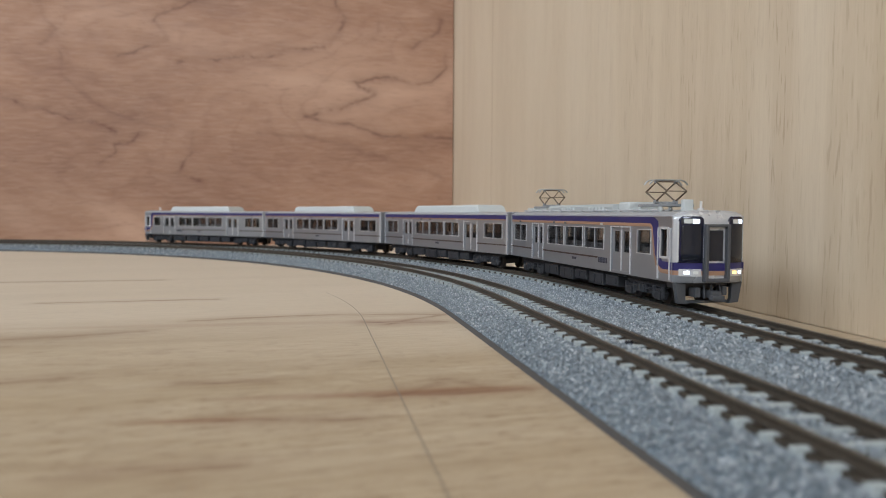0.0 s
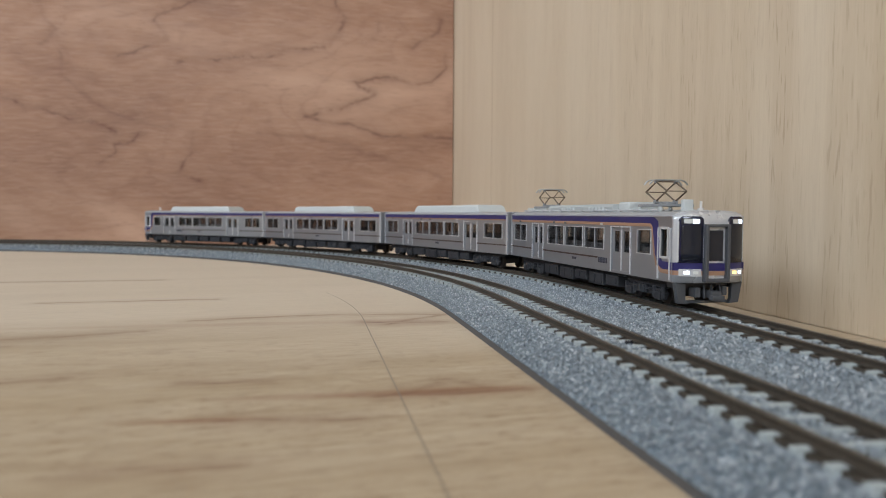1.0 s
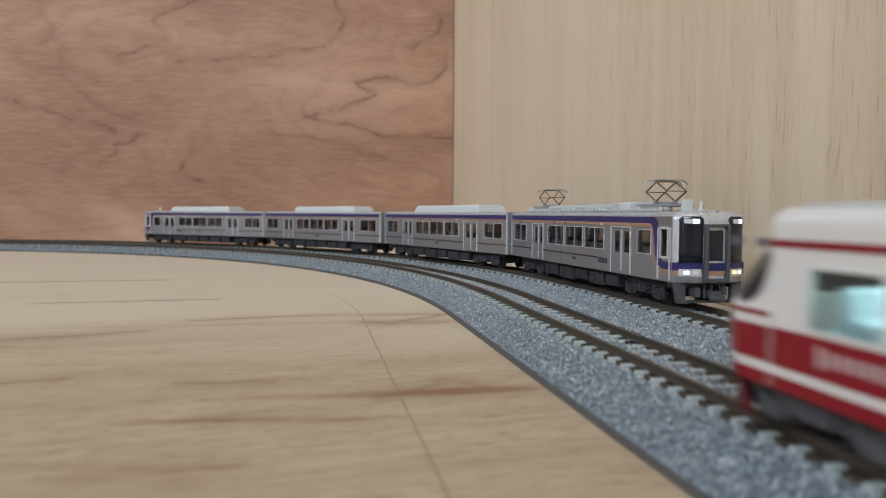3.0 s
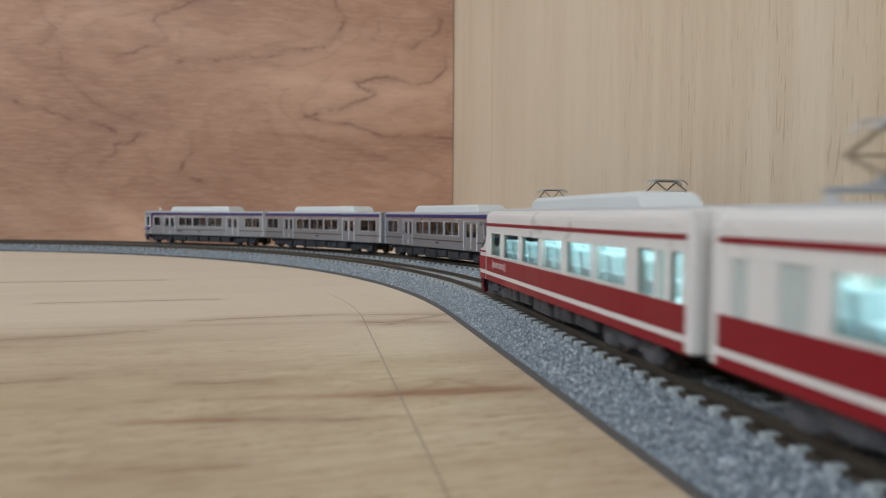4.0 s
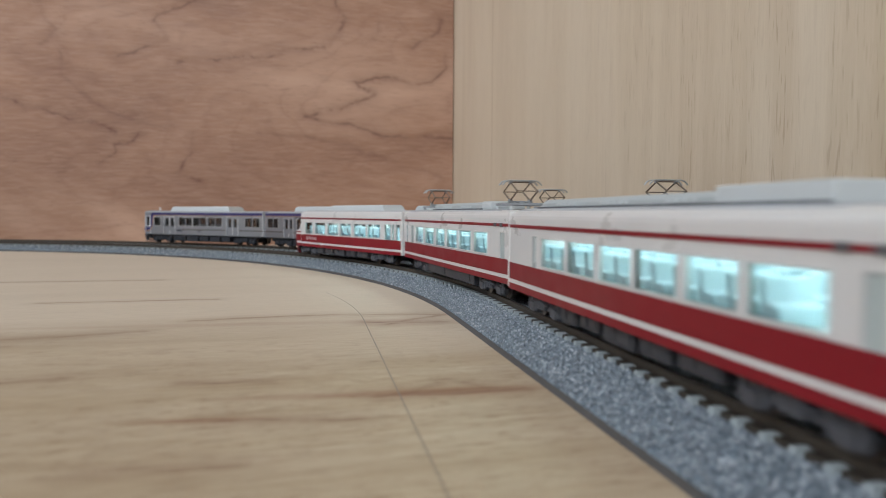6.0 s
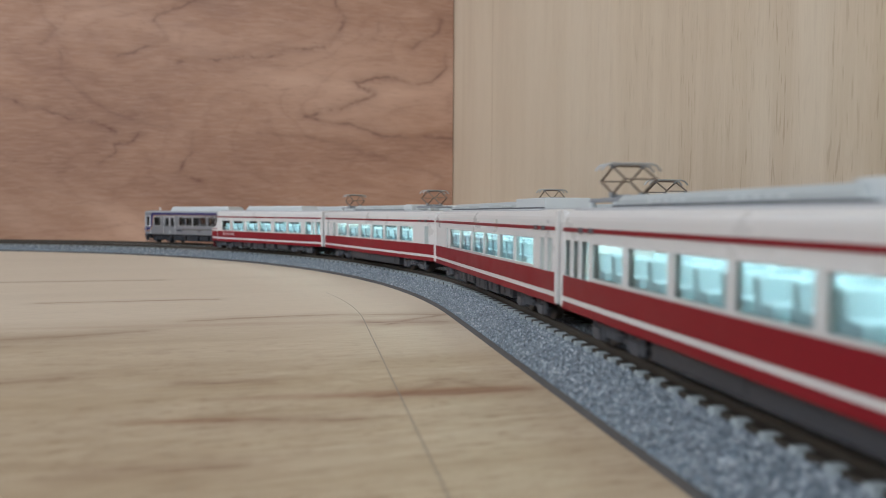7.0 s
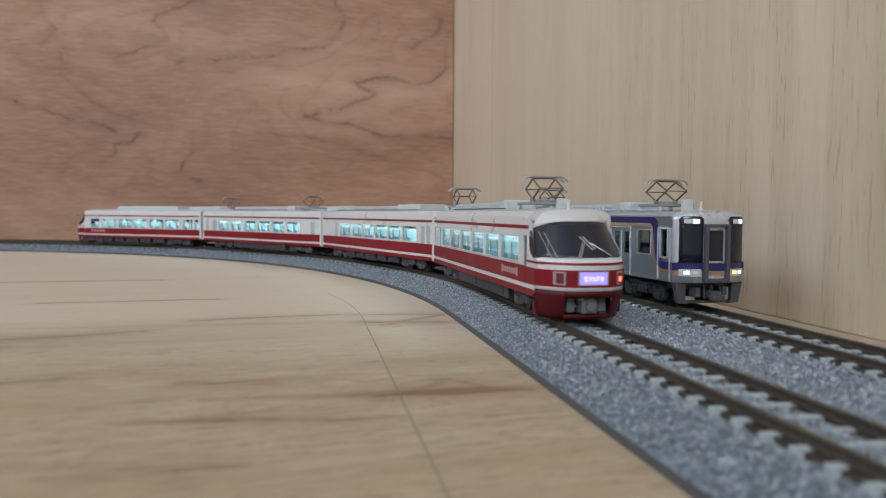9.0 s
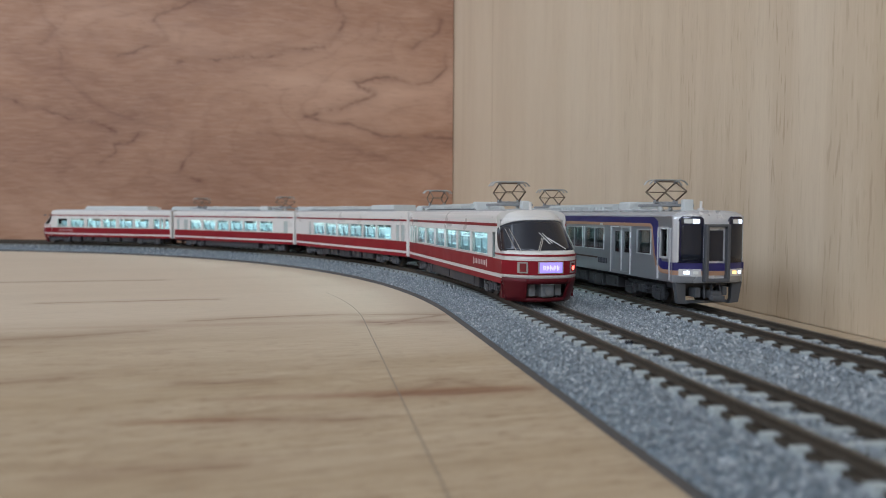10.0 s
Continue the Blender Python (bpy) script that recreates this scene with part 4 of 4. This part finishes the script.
    # gangway door with a thick frame
    x0, x1 = sorted((57.2 * f, 58.9 * f))
    g = Geo()
    for y in (-2.75, 2.75):
        g.box(x0, x1, y - 0.45, y + 0.45, 6.4, 19.6)
    g.box(x0, x1, -2.4, 2.4, 18.9, 19.6).box(x0, x1, -2.4, 2.4, 6.4, 7.2)
    gf = part("gangway_frame", g, M_SKIRT, fr, "thick grey frame round the gangway door", bevel=0.25)
    xx = sorted((57.3 * f, 57.85 * f))
    part("gangway_door", Geo().box(*xx, -2.3, 2.3, 7.2, 18.9), M_SILVER_FRONT, gf, "silver gangway door")
    xx = sorted((57.8 * f, 58.0 * f))
    part("door_glass", Geo().box(*xx, -1.75, 1.75, 11.2, 18.2), M_CAB_GLASS, gf, "dark door window")
    part("door_band", Geo().box(*xx, -2.3, 2.3, 8.95, 10.75), M_BLUE, gf)
    part("door_line", Geo().box(*xx, -2.3, 2.3, 7.9, 8.9), M_ORANGE, gf)
    cp = part("front_coupler", Geo().box(*sorted((54 * f, 58.6 * f)), -1.25, 1.25, 2.6, 4.3), M_COUPLER, car, "grey coupler", bevel=0.25)
    part("coupler_face", Geo().box(*sorted((58.0 * f, 59.4 * f)), -1.6, 1.6, 2.3, 3.4), M_COUPLER, cp, bevel=0.2)
    part("jumper_box", Geo().box(*sorted((54 * f, 56.8 * f)), -4.3, -3.0, 2.8, 5.0), M_COUPLER, cp, "grey jumper box", bevel=0.15)
    part("jumper_box", Geo().box(*sorted((54 * f, 56.8 * f)), 2.7, 3.9, 3.2, 5.2), M_COUPLER, cp, "grey jumper box", bevel=0.15)
    part("hose", Geo().rod((56.5 * f, 0, 4.2), (56.5 * f, 0, 6.3), 0.35, 8).rod((56.6 * f, -2.0, 5.6), (57.2 * f, -2.3, 2.6), 0.28, 8).rod((56.6 * f, 2.0, 5.6), (57.2 * f, 2.2, 2.4), 0.28, 8), M_UNDER, cp, "dark hoses")


def car_pose(s, radius, bogie_half):
    """The pose of a car whose bogies ride on the track at s -+ bogie_half; its +x end points back towards the start of the curve."""
    k = R_IN / radius
    a, _ = on_track(s - bogie_half * (k if s > 0 else 1.0), radius)
    b, _ = on_track(s + bogie_half * k, radius)
    mid, d = (a + b) / 2, (a - b)
    return Matrix.Translation((mid.x * MM, mid.y * MM, RAIL * MM)) @ Matrix.Rotation(math.atan2(d.y, d.x), 4, "Z")


def world_of(x, y, heading):
    """A pose from the eye's own ground axes to the layout's."""
    c, s = math.cos(YAW), math.sin(YAW)
    return Matrix.Translation(((c * x + s * y) * MM, (-s * x + c * y) * MM, RAIL * MM)) @ Matrix.Rotation(heading - YAW, 4, "Z")


front_car = silver_car(1, True)
front_car.matrix_basis = world_of(48.5, 220.7, -1.3325)
middle_car = silver_car(0)
middle_car.matrix_basis = world_of(5.2, 330.2, -1.0741)
copy_thing(middle_car, world_of(-66.2, 423.4, -0.7959))
last_car = silver_car(-1)
last_car.matrix_basis = world_of(-159.4, 494.5, -0.5136)

# ---- the moving red and ivory train ----
E_HALF, E_BOT, E_TOP = 9.15, 4.85, 20.6


SEAT_MESH = {}
for _side in (-1, 1):
    SEAT_MESH[_side] = Geo().prism([(0, 10.4), (3.2, 10.4), (3.2, 12.4), (1.1, 12.6), (0.5, 15.2), (-0.6, 15.2)], "y", *sorted((_side * 2.2, _side * 7.8))).mesh("seat", 0.25)
    SEAT_MESH[_side].materials.append(M_BLUE_SEAT)


def express_car(kind):
    """kind: 'rear' and 'lead' have noses at +x and -x, 'mid_a' has a roof unit, 'mid_b' two pantographs."""
    f = {"rear": 1, "lead": -1}.get(kind, 0)
    words = "ivory and crimson model express car with lit windows and roof unit"
    if kind == "mid_b":
        words = "ivory and crimson model express car with two raised pantographs"
    if f:
        words = "ivory and crimson model express nose car with raked black windscreen"
    car = base("express_train_car", words, "train car", "red express train")
    g_ = f or 1
    if f == 0:
        xa, xb = -58.6, 58.6
    else:
        xa, xb = -58.6, 44.0
    if kind == "mid_a":
        wins = [(-35.2, -22.0), (-20.6, -8.2), (-6.4, 5.2), (6.6, 18.6), (20.2, 31.6), (33.2, 45.2)]
        slim = [(-41.0, -38.4), (49.3, 51.9), (53.4, 56.2)]
    elif kind == "mid_b":
        wins = [(-40.2, -28.6), (-26.2, -14.0), (-11.6, -0.4), (1.6, 13.2), (14.8, 26.6), (29.0, 40.6)]
        slim = [(-55.5, -52.6), (-47.6, -43.0), (50.2, 53.5)]
    elif kind == "lead":
        wins = [(-40.6, -29.0), (-27.6, -16.1), (-13.2, -2.0), (-0.1, 11.8), (14.4, 26.6), (29.6, 38.5)]
        slim = [(-56.8, -53.8), (-52.2, -50.4), (-49.4, -44.4)]
    else:
        wins = [(-44.5, -32.9), (-31.2, -19.5), (-17.8, -6.2), (-4.6, 7.8), (9.3, 21.8), (23.4, 37.2)]
        slim = [(-57.0, -54.6), (-53.2, -50.8), (-49.3, -46.2), (40.9, 43.2)]

    def fx(a, b):
        return (a, b) if g_ == 1 else (-b, -a)

    X0_, X1_ = fx(xa, xb)
    zw0, zw1 = 11.35, 16.8
    holes = [(*fx(*w), zw0, zw1) for w in wins] + [(*fx(*w), zw0 - 0.6, zw1 + 0.3) for w in slim]
    for side in (-1, 1):
        yo, yi = side * E_HALF, side * (E_HALF - 0.8)
        wall = part("side_wall", holed(X0_, X1_, E_BOT, E_TOP, holes, yo, yi), M_IVORY, car, "ivory body side")
        for a, b in [fx(*w) for w in wins]:
            part("window", rim(a, b, zw0, zw1, 0.3, yo + side * 0.15, yi), M_IVORY, wall, "ivory window frame")
            part("pane", Geo().box(a, b, *sorted((yo - side * 0.25, yo - side * 0.1)), zw0, zw1), M_GLASS_TEAL, wall, "teal plastic pane").visible_shadow = False
        for a, b in [fx(*w) for w in slim]:
            part("pane", Geo().box(a, b, *sorted((yo - side * 0.25, yo - side * 0.1)), zw0 - 0.6, zw1 + 0.3), M_GLASS_TEAL if f else M_FROST, wall).visible_shadow = False
            part("slim_frame", rim(a, b, zw0 - 0.6, zw1 + 0.3, 0.25, yo + side * 0.12, yi), M_IVORY, wall)
        y0, y1 = sorted((yo - side * 0.1, yo + side * 0.14))
        part("top_stripe", Geo().box(X0_, X1_, y0, y1, 18.6, 19.3), M_RED, wall, "thin crimson stripe")
        part("crimson_band", Geo().box(X0_, X1_, y0, y1, 7.1, 10.75), M_RED, wall, "broad crimson band")
        part("sill_band", Geo().box(X0_, X1_, y0, y1, E_BOT - 0.05, 6.15), M_RED, wall, "crimson sill line")
        for x in (46.0, 50.5) if f == 0 else (-50.5, -46.0):
            part("side_lamp", Geo().box(x, x + 1.6, *sorted((yo, yo + side * 0.35)), 18.5, 19.4), M_SLOT, wall)
        if f:
            n = Geo()
            for i in range(9):
                z0, z1 = (8.1, 10.0) if i in (0, 8) else (8.4, 9.7)
                n.box(*fx(25.0 + 1.4 * i, 25.7 + 1.4 * i), *sorted((yo, yo + side * 0.2)), z0, z1)
            part("lettering", n, M_WRITING_PALE, wall, "row of pale bars")
    part("roof", roof_shell(X0_, X1_, E_HALF, E_TOP, 22.7), M_IVORY, car, "rounded ivory roof")
    part("roof_top", Geo().prism([(-7.4, 21.9), (7.4, 21.9), (7.2, 22.5), (5.5, 22.8), (0, 22.95), (-5.5, 22.8), (-7.2, 22.5)], "x", *fx(xa + 0.5, min(xb, 43.0))), M_ROOF, car, "grey roof walkway")
    for e in (-1, 1):
        if e == f:
            continue
        x = 58.6 * e
        part("end_wall", Geo().box(x - 0.9, x + 0.5, -E_HALF - 0.25, E_HALF + 0.25, E_BOT, 22.4), M_IVORY, car, "ivory car end", bevel=0.5)
        part("gangway", Geo().box(min(x, x + 1.9 * e), max(x, x + 1.9 * e), -3.4, 3.4, 6, 19), M_SKIRT, car, "grey gangway bellows", bevel=0.3)
        coupling(car, x, e)
    # interior with its light strip
    part("interior_floor", Geo().box(X0_ + 1.5, X1_ - 1.5, -E_HALF + 0.9, E_HALF - 0.9, 6.0, 10.4), M_INTERIOR, car, "pale interior tray")
    part("light_strip", Geo().box(X0_ + 3, X1_ - 3, -2.2, 2.2, 19.6, 20.0), M_STRIP, car, "glowing white light strip")
    for side in (-1, 1):
        a, b = fx(-46, 36)
        x = a
        while x < b:
            seat = new("seat", SEAT_MESH[side])
            seat.parent = car
            seat.location = (x * MM, 0, 0)
            x += 6.1
    for x in (-40.0, 40.0):
        bogie(car, x * 0.97, M_BOGIE_RED)
    if kind in ("mid_a", "lead"):
        underframe(car, [(-27, -19, 1.8), (-17, -9, 2.2), (-7, 4, 1.7), (6, 15, 2.0), (17, 27, 2.3)], M_UNDER_RED)
    else:
        underframe(car, [(-26, 26, 1.7)], M_UNDER_RED, 25.0)
    if kind == "rear":
        aircon(car, -46, 8.0, 22.7, 24.7, 5.0, M_UNIT, 1, 1.2)
        pantograph(car, 27.3, 24.0, 6.3)
        pantograph(car, -52.0, 24.0, 6.3)
        part("roof_box", Geo().box(5.0, 9.0, -3.6, 3.6, 22.7, 25.2), M_AIRCON, car, "pale roof box", bevel=0.5)
        part("roof_box", Geo().box(38.2, 40.0, -1.1, 1.1, 22.4, 25.0), M_AIRCON, car, "pale roof box", bevel=0.3)
        part("aerial", Geo().rod((43.0, 0, 22.3), (43.0, 0, 24.6), 0.4, 8), M_IVORY, car, "white roof aerial")
    elif kind == "lead":
        aircon(car, *fx(-37, 19), 22.6, 25.2, 5.2, M_AIRCON, False, 2.4)
    elif kind == "mid_a":
        aircon(car, -50, 40, 22.7, 24.6, 5.0, M_UNIT, 1, 2.4)
        part("roof_fan", Geo().box(20, 40.4, -5.2, 5.2, 22.8, 25.15), M_AIRCON, car, "ivory roof unit lid", bevel=0.25)
    else:
        aircon(car, -30, 24, 22.7, 24.9, 5.0, M_UNIT, 1, 1.2)
        part("roof_box", Geo().box(23.6, 31.0, -5.2, 5.2, 22.7, 25.1), M_AIRCON, car, "pale rounded roof box", bevel=0.7)
        pantograph(car, 40.0, 24.0, 6.3)
        pantograph(car, -42.0, 24.0, 6.3)
    if f:
        nose(car, f)
    return car


def nose(car, f):
    """The rounded nose: skirt, bands, lamps, sign, raked windscreen and brow."""
    H = E_HALF + 0.1

    def skin(y, z, out=0.0):
        k = min(1.0, abs(y) / H)
        back = 7.0 * k ** 3.2
        lean = max(0.0, z - 11.9) * 0.80
        tuck = max(0.0, 6.0 - z) * 0.55
        return ((56.2 - back - lean - tuck + out) * f, (y + math.copysign(out * 1.1 * k ** 5, y)) * (1 - 0.019 * max(0.0, z - 12.0)), z)

    ys = [-H + 2 * H * i / 40 for i in range(41)]

    def band(z0, z1, out, nz=3, y0=-H, y1=H):
        yy = [y0 + (y1 - y0) * i / 40 for i in range(41)]
        return Geo().grid(yy, [z0 + (z1 - z0) * i / nz for i in range(nz + 1)], lambda y, z: skin(y, z, out))

    body = part("nose_shell", band(6.6, 12.9, 0.0, 8), M_IVORY, car, "ivory nose", smooth=True, thick=0.6)

    def crown(y, v):
        """From the top of the windscreen back to the roof."""
        x0, y0, _ = skin(y, 20.6)
        x1 = 40.5 * f
        k = min(1.0, abs(y) / H)
        z_end = E_TOP + 2.15 * (1 - k ** 4) ** 0.8
        z_start = 20.6 - 0.35 * k
        e = 1 - (1 - v) ** 2.0
        return (x0 + (x1 - x0) * v, y0 + (y - y0) * v, z_start + (z_end - z_start) * e - 0.15 * math.sin(math.pi * v) * (1 - k ** 4))

    part("brow", Geo().grid(ys, [i / 8 for i in range(9)], crown), M_IVORY, body, "ivory roof brow", smooth=True, thick=0.5)
    # cheeks between the side walls and the nose
    for side in (-1, 1):
        def cheek(u, z, out):
            x, y, _ = skin(H, z)
            return (43.6 * f + (x - 43.6 * f) * u, side * (E_HALF * (1 - u) + y * u + out), z)

        zs = [4.9 + i * 15.9 / 14 for i in range(15)]
        ch = part("cheek", Geo().grid([0, 0.35, 0.7, 1.0], zs, lambda u, z: cheek(u, z, 0.0)), M_IVORY, body, "ivory cab side", thick=0.4)
        for z0, z1 in ((7.25, 10.7), (11.7, 12.15), (4.9, 6.25)):
            part("crimson_band", Geo().grid([0.02, 0.5, 1.0], [z0, z1], lambda u, z: cheek(u, z, 0.33)), M_RED, ch, "crimson band", thick=0.1)
        zs = [12.65 + i * 6.5 / 10 for i in range(11)]
        part("quarter_light", Geo().grid([0.0, 0.5, 1.0], zs, lambda u, z: cheek(0.42 + 0.5 * abs((z - 15.9) / 3.3) ** 4 + (0.58 - 0.5 * abs((z - 15.9) / 3.3) ** 4) * u, z, 0.3)), M_CAB_GLASS, ch, "black side glazing", thick=0.1)
    part("crimson_nose_band", band(7.35, 10.7, 0.34, 2), M_RED, body, "broad crimson band", thick=0.12)
    part("crimson_nose_line", band(11.7, 12.15, 0.34, 1), M_RED, body, "thin crimson line", thick=0.12)
    def arch(y):
        return 20.1 - 1.5 * min(1.0, abs(y) / H) ** 5

    part("windscreen", Geo().grid(ys, [i / 10 for i in range(11)], lambda y, v: skin(y, 12.75 + (arch(y) - 12.75) * v, 0.1)), M_CAB_GLASS, body, "wide raked black windscreen", smooth=True, thick=0.4)
    part("header", Geo().grid(ys, [0.0, 0.5, 1.0], lambda y, v: skin(y, arch(y) - 0.05 + (20.65 - arch(y)) * v, 0.15)), M_IVORY, body, "ivory strip over the windscreen", smooth=True, thick=0.6)
    g = Geo()
    for a, b in (((-2.9, 13.0), (-1.2, 16.0)), ((-2.5, 13.0), (-0.8, 16.0)), ((0.4, 16.0), (4.6, 13.4)), ((-1.6, 17.2), (0.6, 14.6)), ((-0.8, 17.2), (1.2, 14.8)), ((-8.5, 18.0), (-7.2, 13.0)), ((-7.9, 18.0), (-6.4, 13.0)), ((8.4, 18.3), (8.7, 13.2))):
        n = 5
        for i in range(n):
            u, v = i / n, (i + 1) / n
            g.rod(skin(a[0] + (b[0] - a[0]) * u, a[1] + (b[1] - a[1]) * u, 0.5), skin(a[0] + (b[0] - a[0]) * v, a[1] + (b[1] - a[1]) * v, 0.6), 0.11, 5)
    part("wiper", g, M_PANTO_SHOE, body, "thin silver wipers and pillars")
    part("sign_frame", band(7.75, 10.5, 0.46, 1, -3.15, 3.15), M_PANTO_SHOE, body, "silver sign frame", thick=0.15)
    part("sign", band(7.95, 10.35, 0.55, 1, -2.8, 2.8), M_SIGN, body, "glowing violet destination sign", thick=0.2)
    g = Geo()
    for k in range(5):
        y0 = -2.0 + k * 0.85
        for y, z, w, h in ((y0, 8.55, 0.12, 1.1), (y0 + 0.1, 9.4 - 0.15 * (k % 3), 0.42, 0.14), (y0 + 0.38, 8.6 + 0.2 * (k % 2), 0.12, 0.75)):
            g.grid([y, y + w], [z, z + h], lambda yy, zz: skin(yy, zz, 0.72))
    part("sign_bars", g, M_SIGN_BAR, body, "bright sign strokes", thick=0.06)
    for side in (-1, 1):
        a, b = sorted((side * 5.3, side * 7.1))
        h = part("lamp_frame", band(7.8, 10.4, 0.5, 1, a, b), M_PANTO_SHOE, body, "silver lamp frame", thick=0.2)
        lit = side * f > 0
        part("lens", band(8.1, 10.1, 0.66, 1, a + 0.35, b - 0.35), M_TAIL_OFF, h, "dark red lens", thick=0.1)
        if lit:
            part("lit_tail_lamp", band(8.4, 9.4, 0.72, 1, a + 0.5, b - 0.5), M_TAIL, h, "glowing red tail lamp", thick=0.1)
    # skirt with its opening
    g = Geo()
    for y0, y1 in ((-H, -5.2), (5.2, H)):
        yy = [y0 + (y1 - y0) * i / 14 for i in range(15)]
        g.grid(yy, [0.9, 2.2, 4.0, 5.4, 6.65], lambda y, z: skin(y * (1 - 0.02 * (6 - z)), z))
    g.grid([-5.2 + 10.4 * i / 10 for i in range(11)], [0.9, 1.7], lambda y, z: skin(y, z))
    g.grid([-5.2 + 10.4 * i / 10 for i in range(11)], [5.3, 6.65], lambda y, z: skin(y, z))
    part("skirt", g, M_DARK_RED, body, "dark crimson skirt with an opening", smooth=True, thick=0.6)
    for side in (-1, 1):
        g = Geo().grid([0, 0.5, 1], [1.4, 3.0, 5.6], lambda u, z: (48.5 * f + (skin(H, z)[0] - 48.5 * f) * u + (1 - u) * 0.3 * f * (5.6 - z) / 4, side * (H - 0.05 * (6 - z)), z))
        part("skirt_side", g, M_DARK_RED, body, "dark crimson skirt side", thick=0.5)
    part("coupler_cover", Geo().box(*sorted((50.0 * f, 54.8 * f)), -1.6, 1.6, 2.0, 5.0), M_NOSE_GEAR, body, "grey coupler block", bevel=0.3)
    part("buffer", Geo().box(*sorted((48.0 * f, 53.2 * f)), -4.1, -2.5, 2.2, 4.9).box(*sorted((48.0 * f, 53.2 * f)), 2.5, 4.1, 2.2, 4.9).rod((52.0 * f, -2.6, 3.2), (52.0 * f, 2.6, 3.2), 0.3, 8), M_NOSE_GEAR, body, "grey blocks", bevel=0.25)
    part("hook", Geo().rod((53.5 * f, 0, 3.4), (55.6 * f, 0, 3.4), 0.9, 12), M_NOSE_GEAR, body, "round coupler face")
    part("recess", Geo().box(*sorted((44.0 * f, 49.0 * f)), -7.0, 7.0, 1.8, 5.4), M_BLACK, body, "dark recess")


EXPRESS = [(express_car("rear"), 29.6), (express_car("mid_a"), 151.6), (express_car("mid_b"), 273.8), (express_car("lead"), 396.6)]

# how far the train still has to go, in millimetres, by time
LEFT = [(0.0, -919.0), (3.8, -470.8), (4.0, -447.0), (4.5, -391.5), (5.0, -337.0), (5.5, -285.6), (6.25, -216.5), (7.0, -152.6), (7.5, -115.0), (8.0, -81.4), (8.5, -52.2), (9.0, -28.3), (9.5, -9.8), (10.0, 0.0)]


def still_to_go(t):
    """A smooth curve through LEFT."""
    n = len(LEFT)
    slope = []
    for i in range(n):
        a, b = LEFT[max(0, i - 1)], LEFT[min(n - 1, i + 1)]
        slope.append((b[1] - a[1]) / (b[0] - a[0]))
    slope[0], slope[1], slope[-1] = 118.0, 117.5, 14.0
    for i in range(n - 1):
        (ta, a), (tb, b) = LEFT[i], LEFT[i + 1]
        if t <= tb:
            h = tb - ta
            u = (t - ta) / h
            return ((2 * u ** 3 - 3 * u * u + 1) * a + (u ** 3 - 2 * u * u + u) * h * slope[i] + (3 * u * u - 2 * u ** 3) * b + (u ** 3 - u * u) * h * slope[i + 1])
    return 0.0


def motions():
    for car, s in EXPRESS:
        walk(car, [(0.1 * i, car_pose(s + still_to_go(0.1 * i), R_IN, 39.0)) for i in range(101)])


motions()
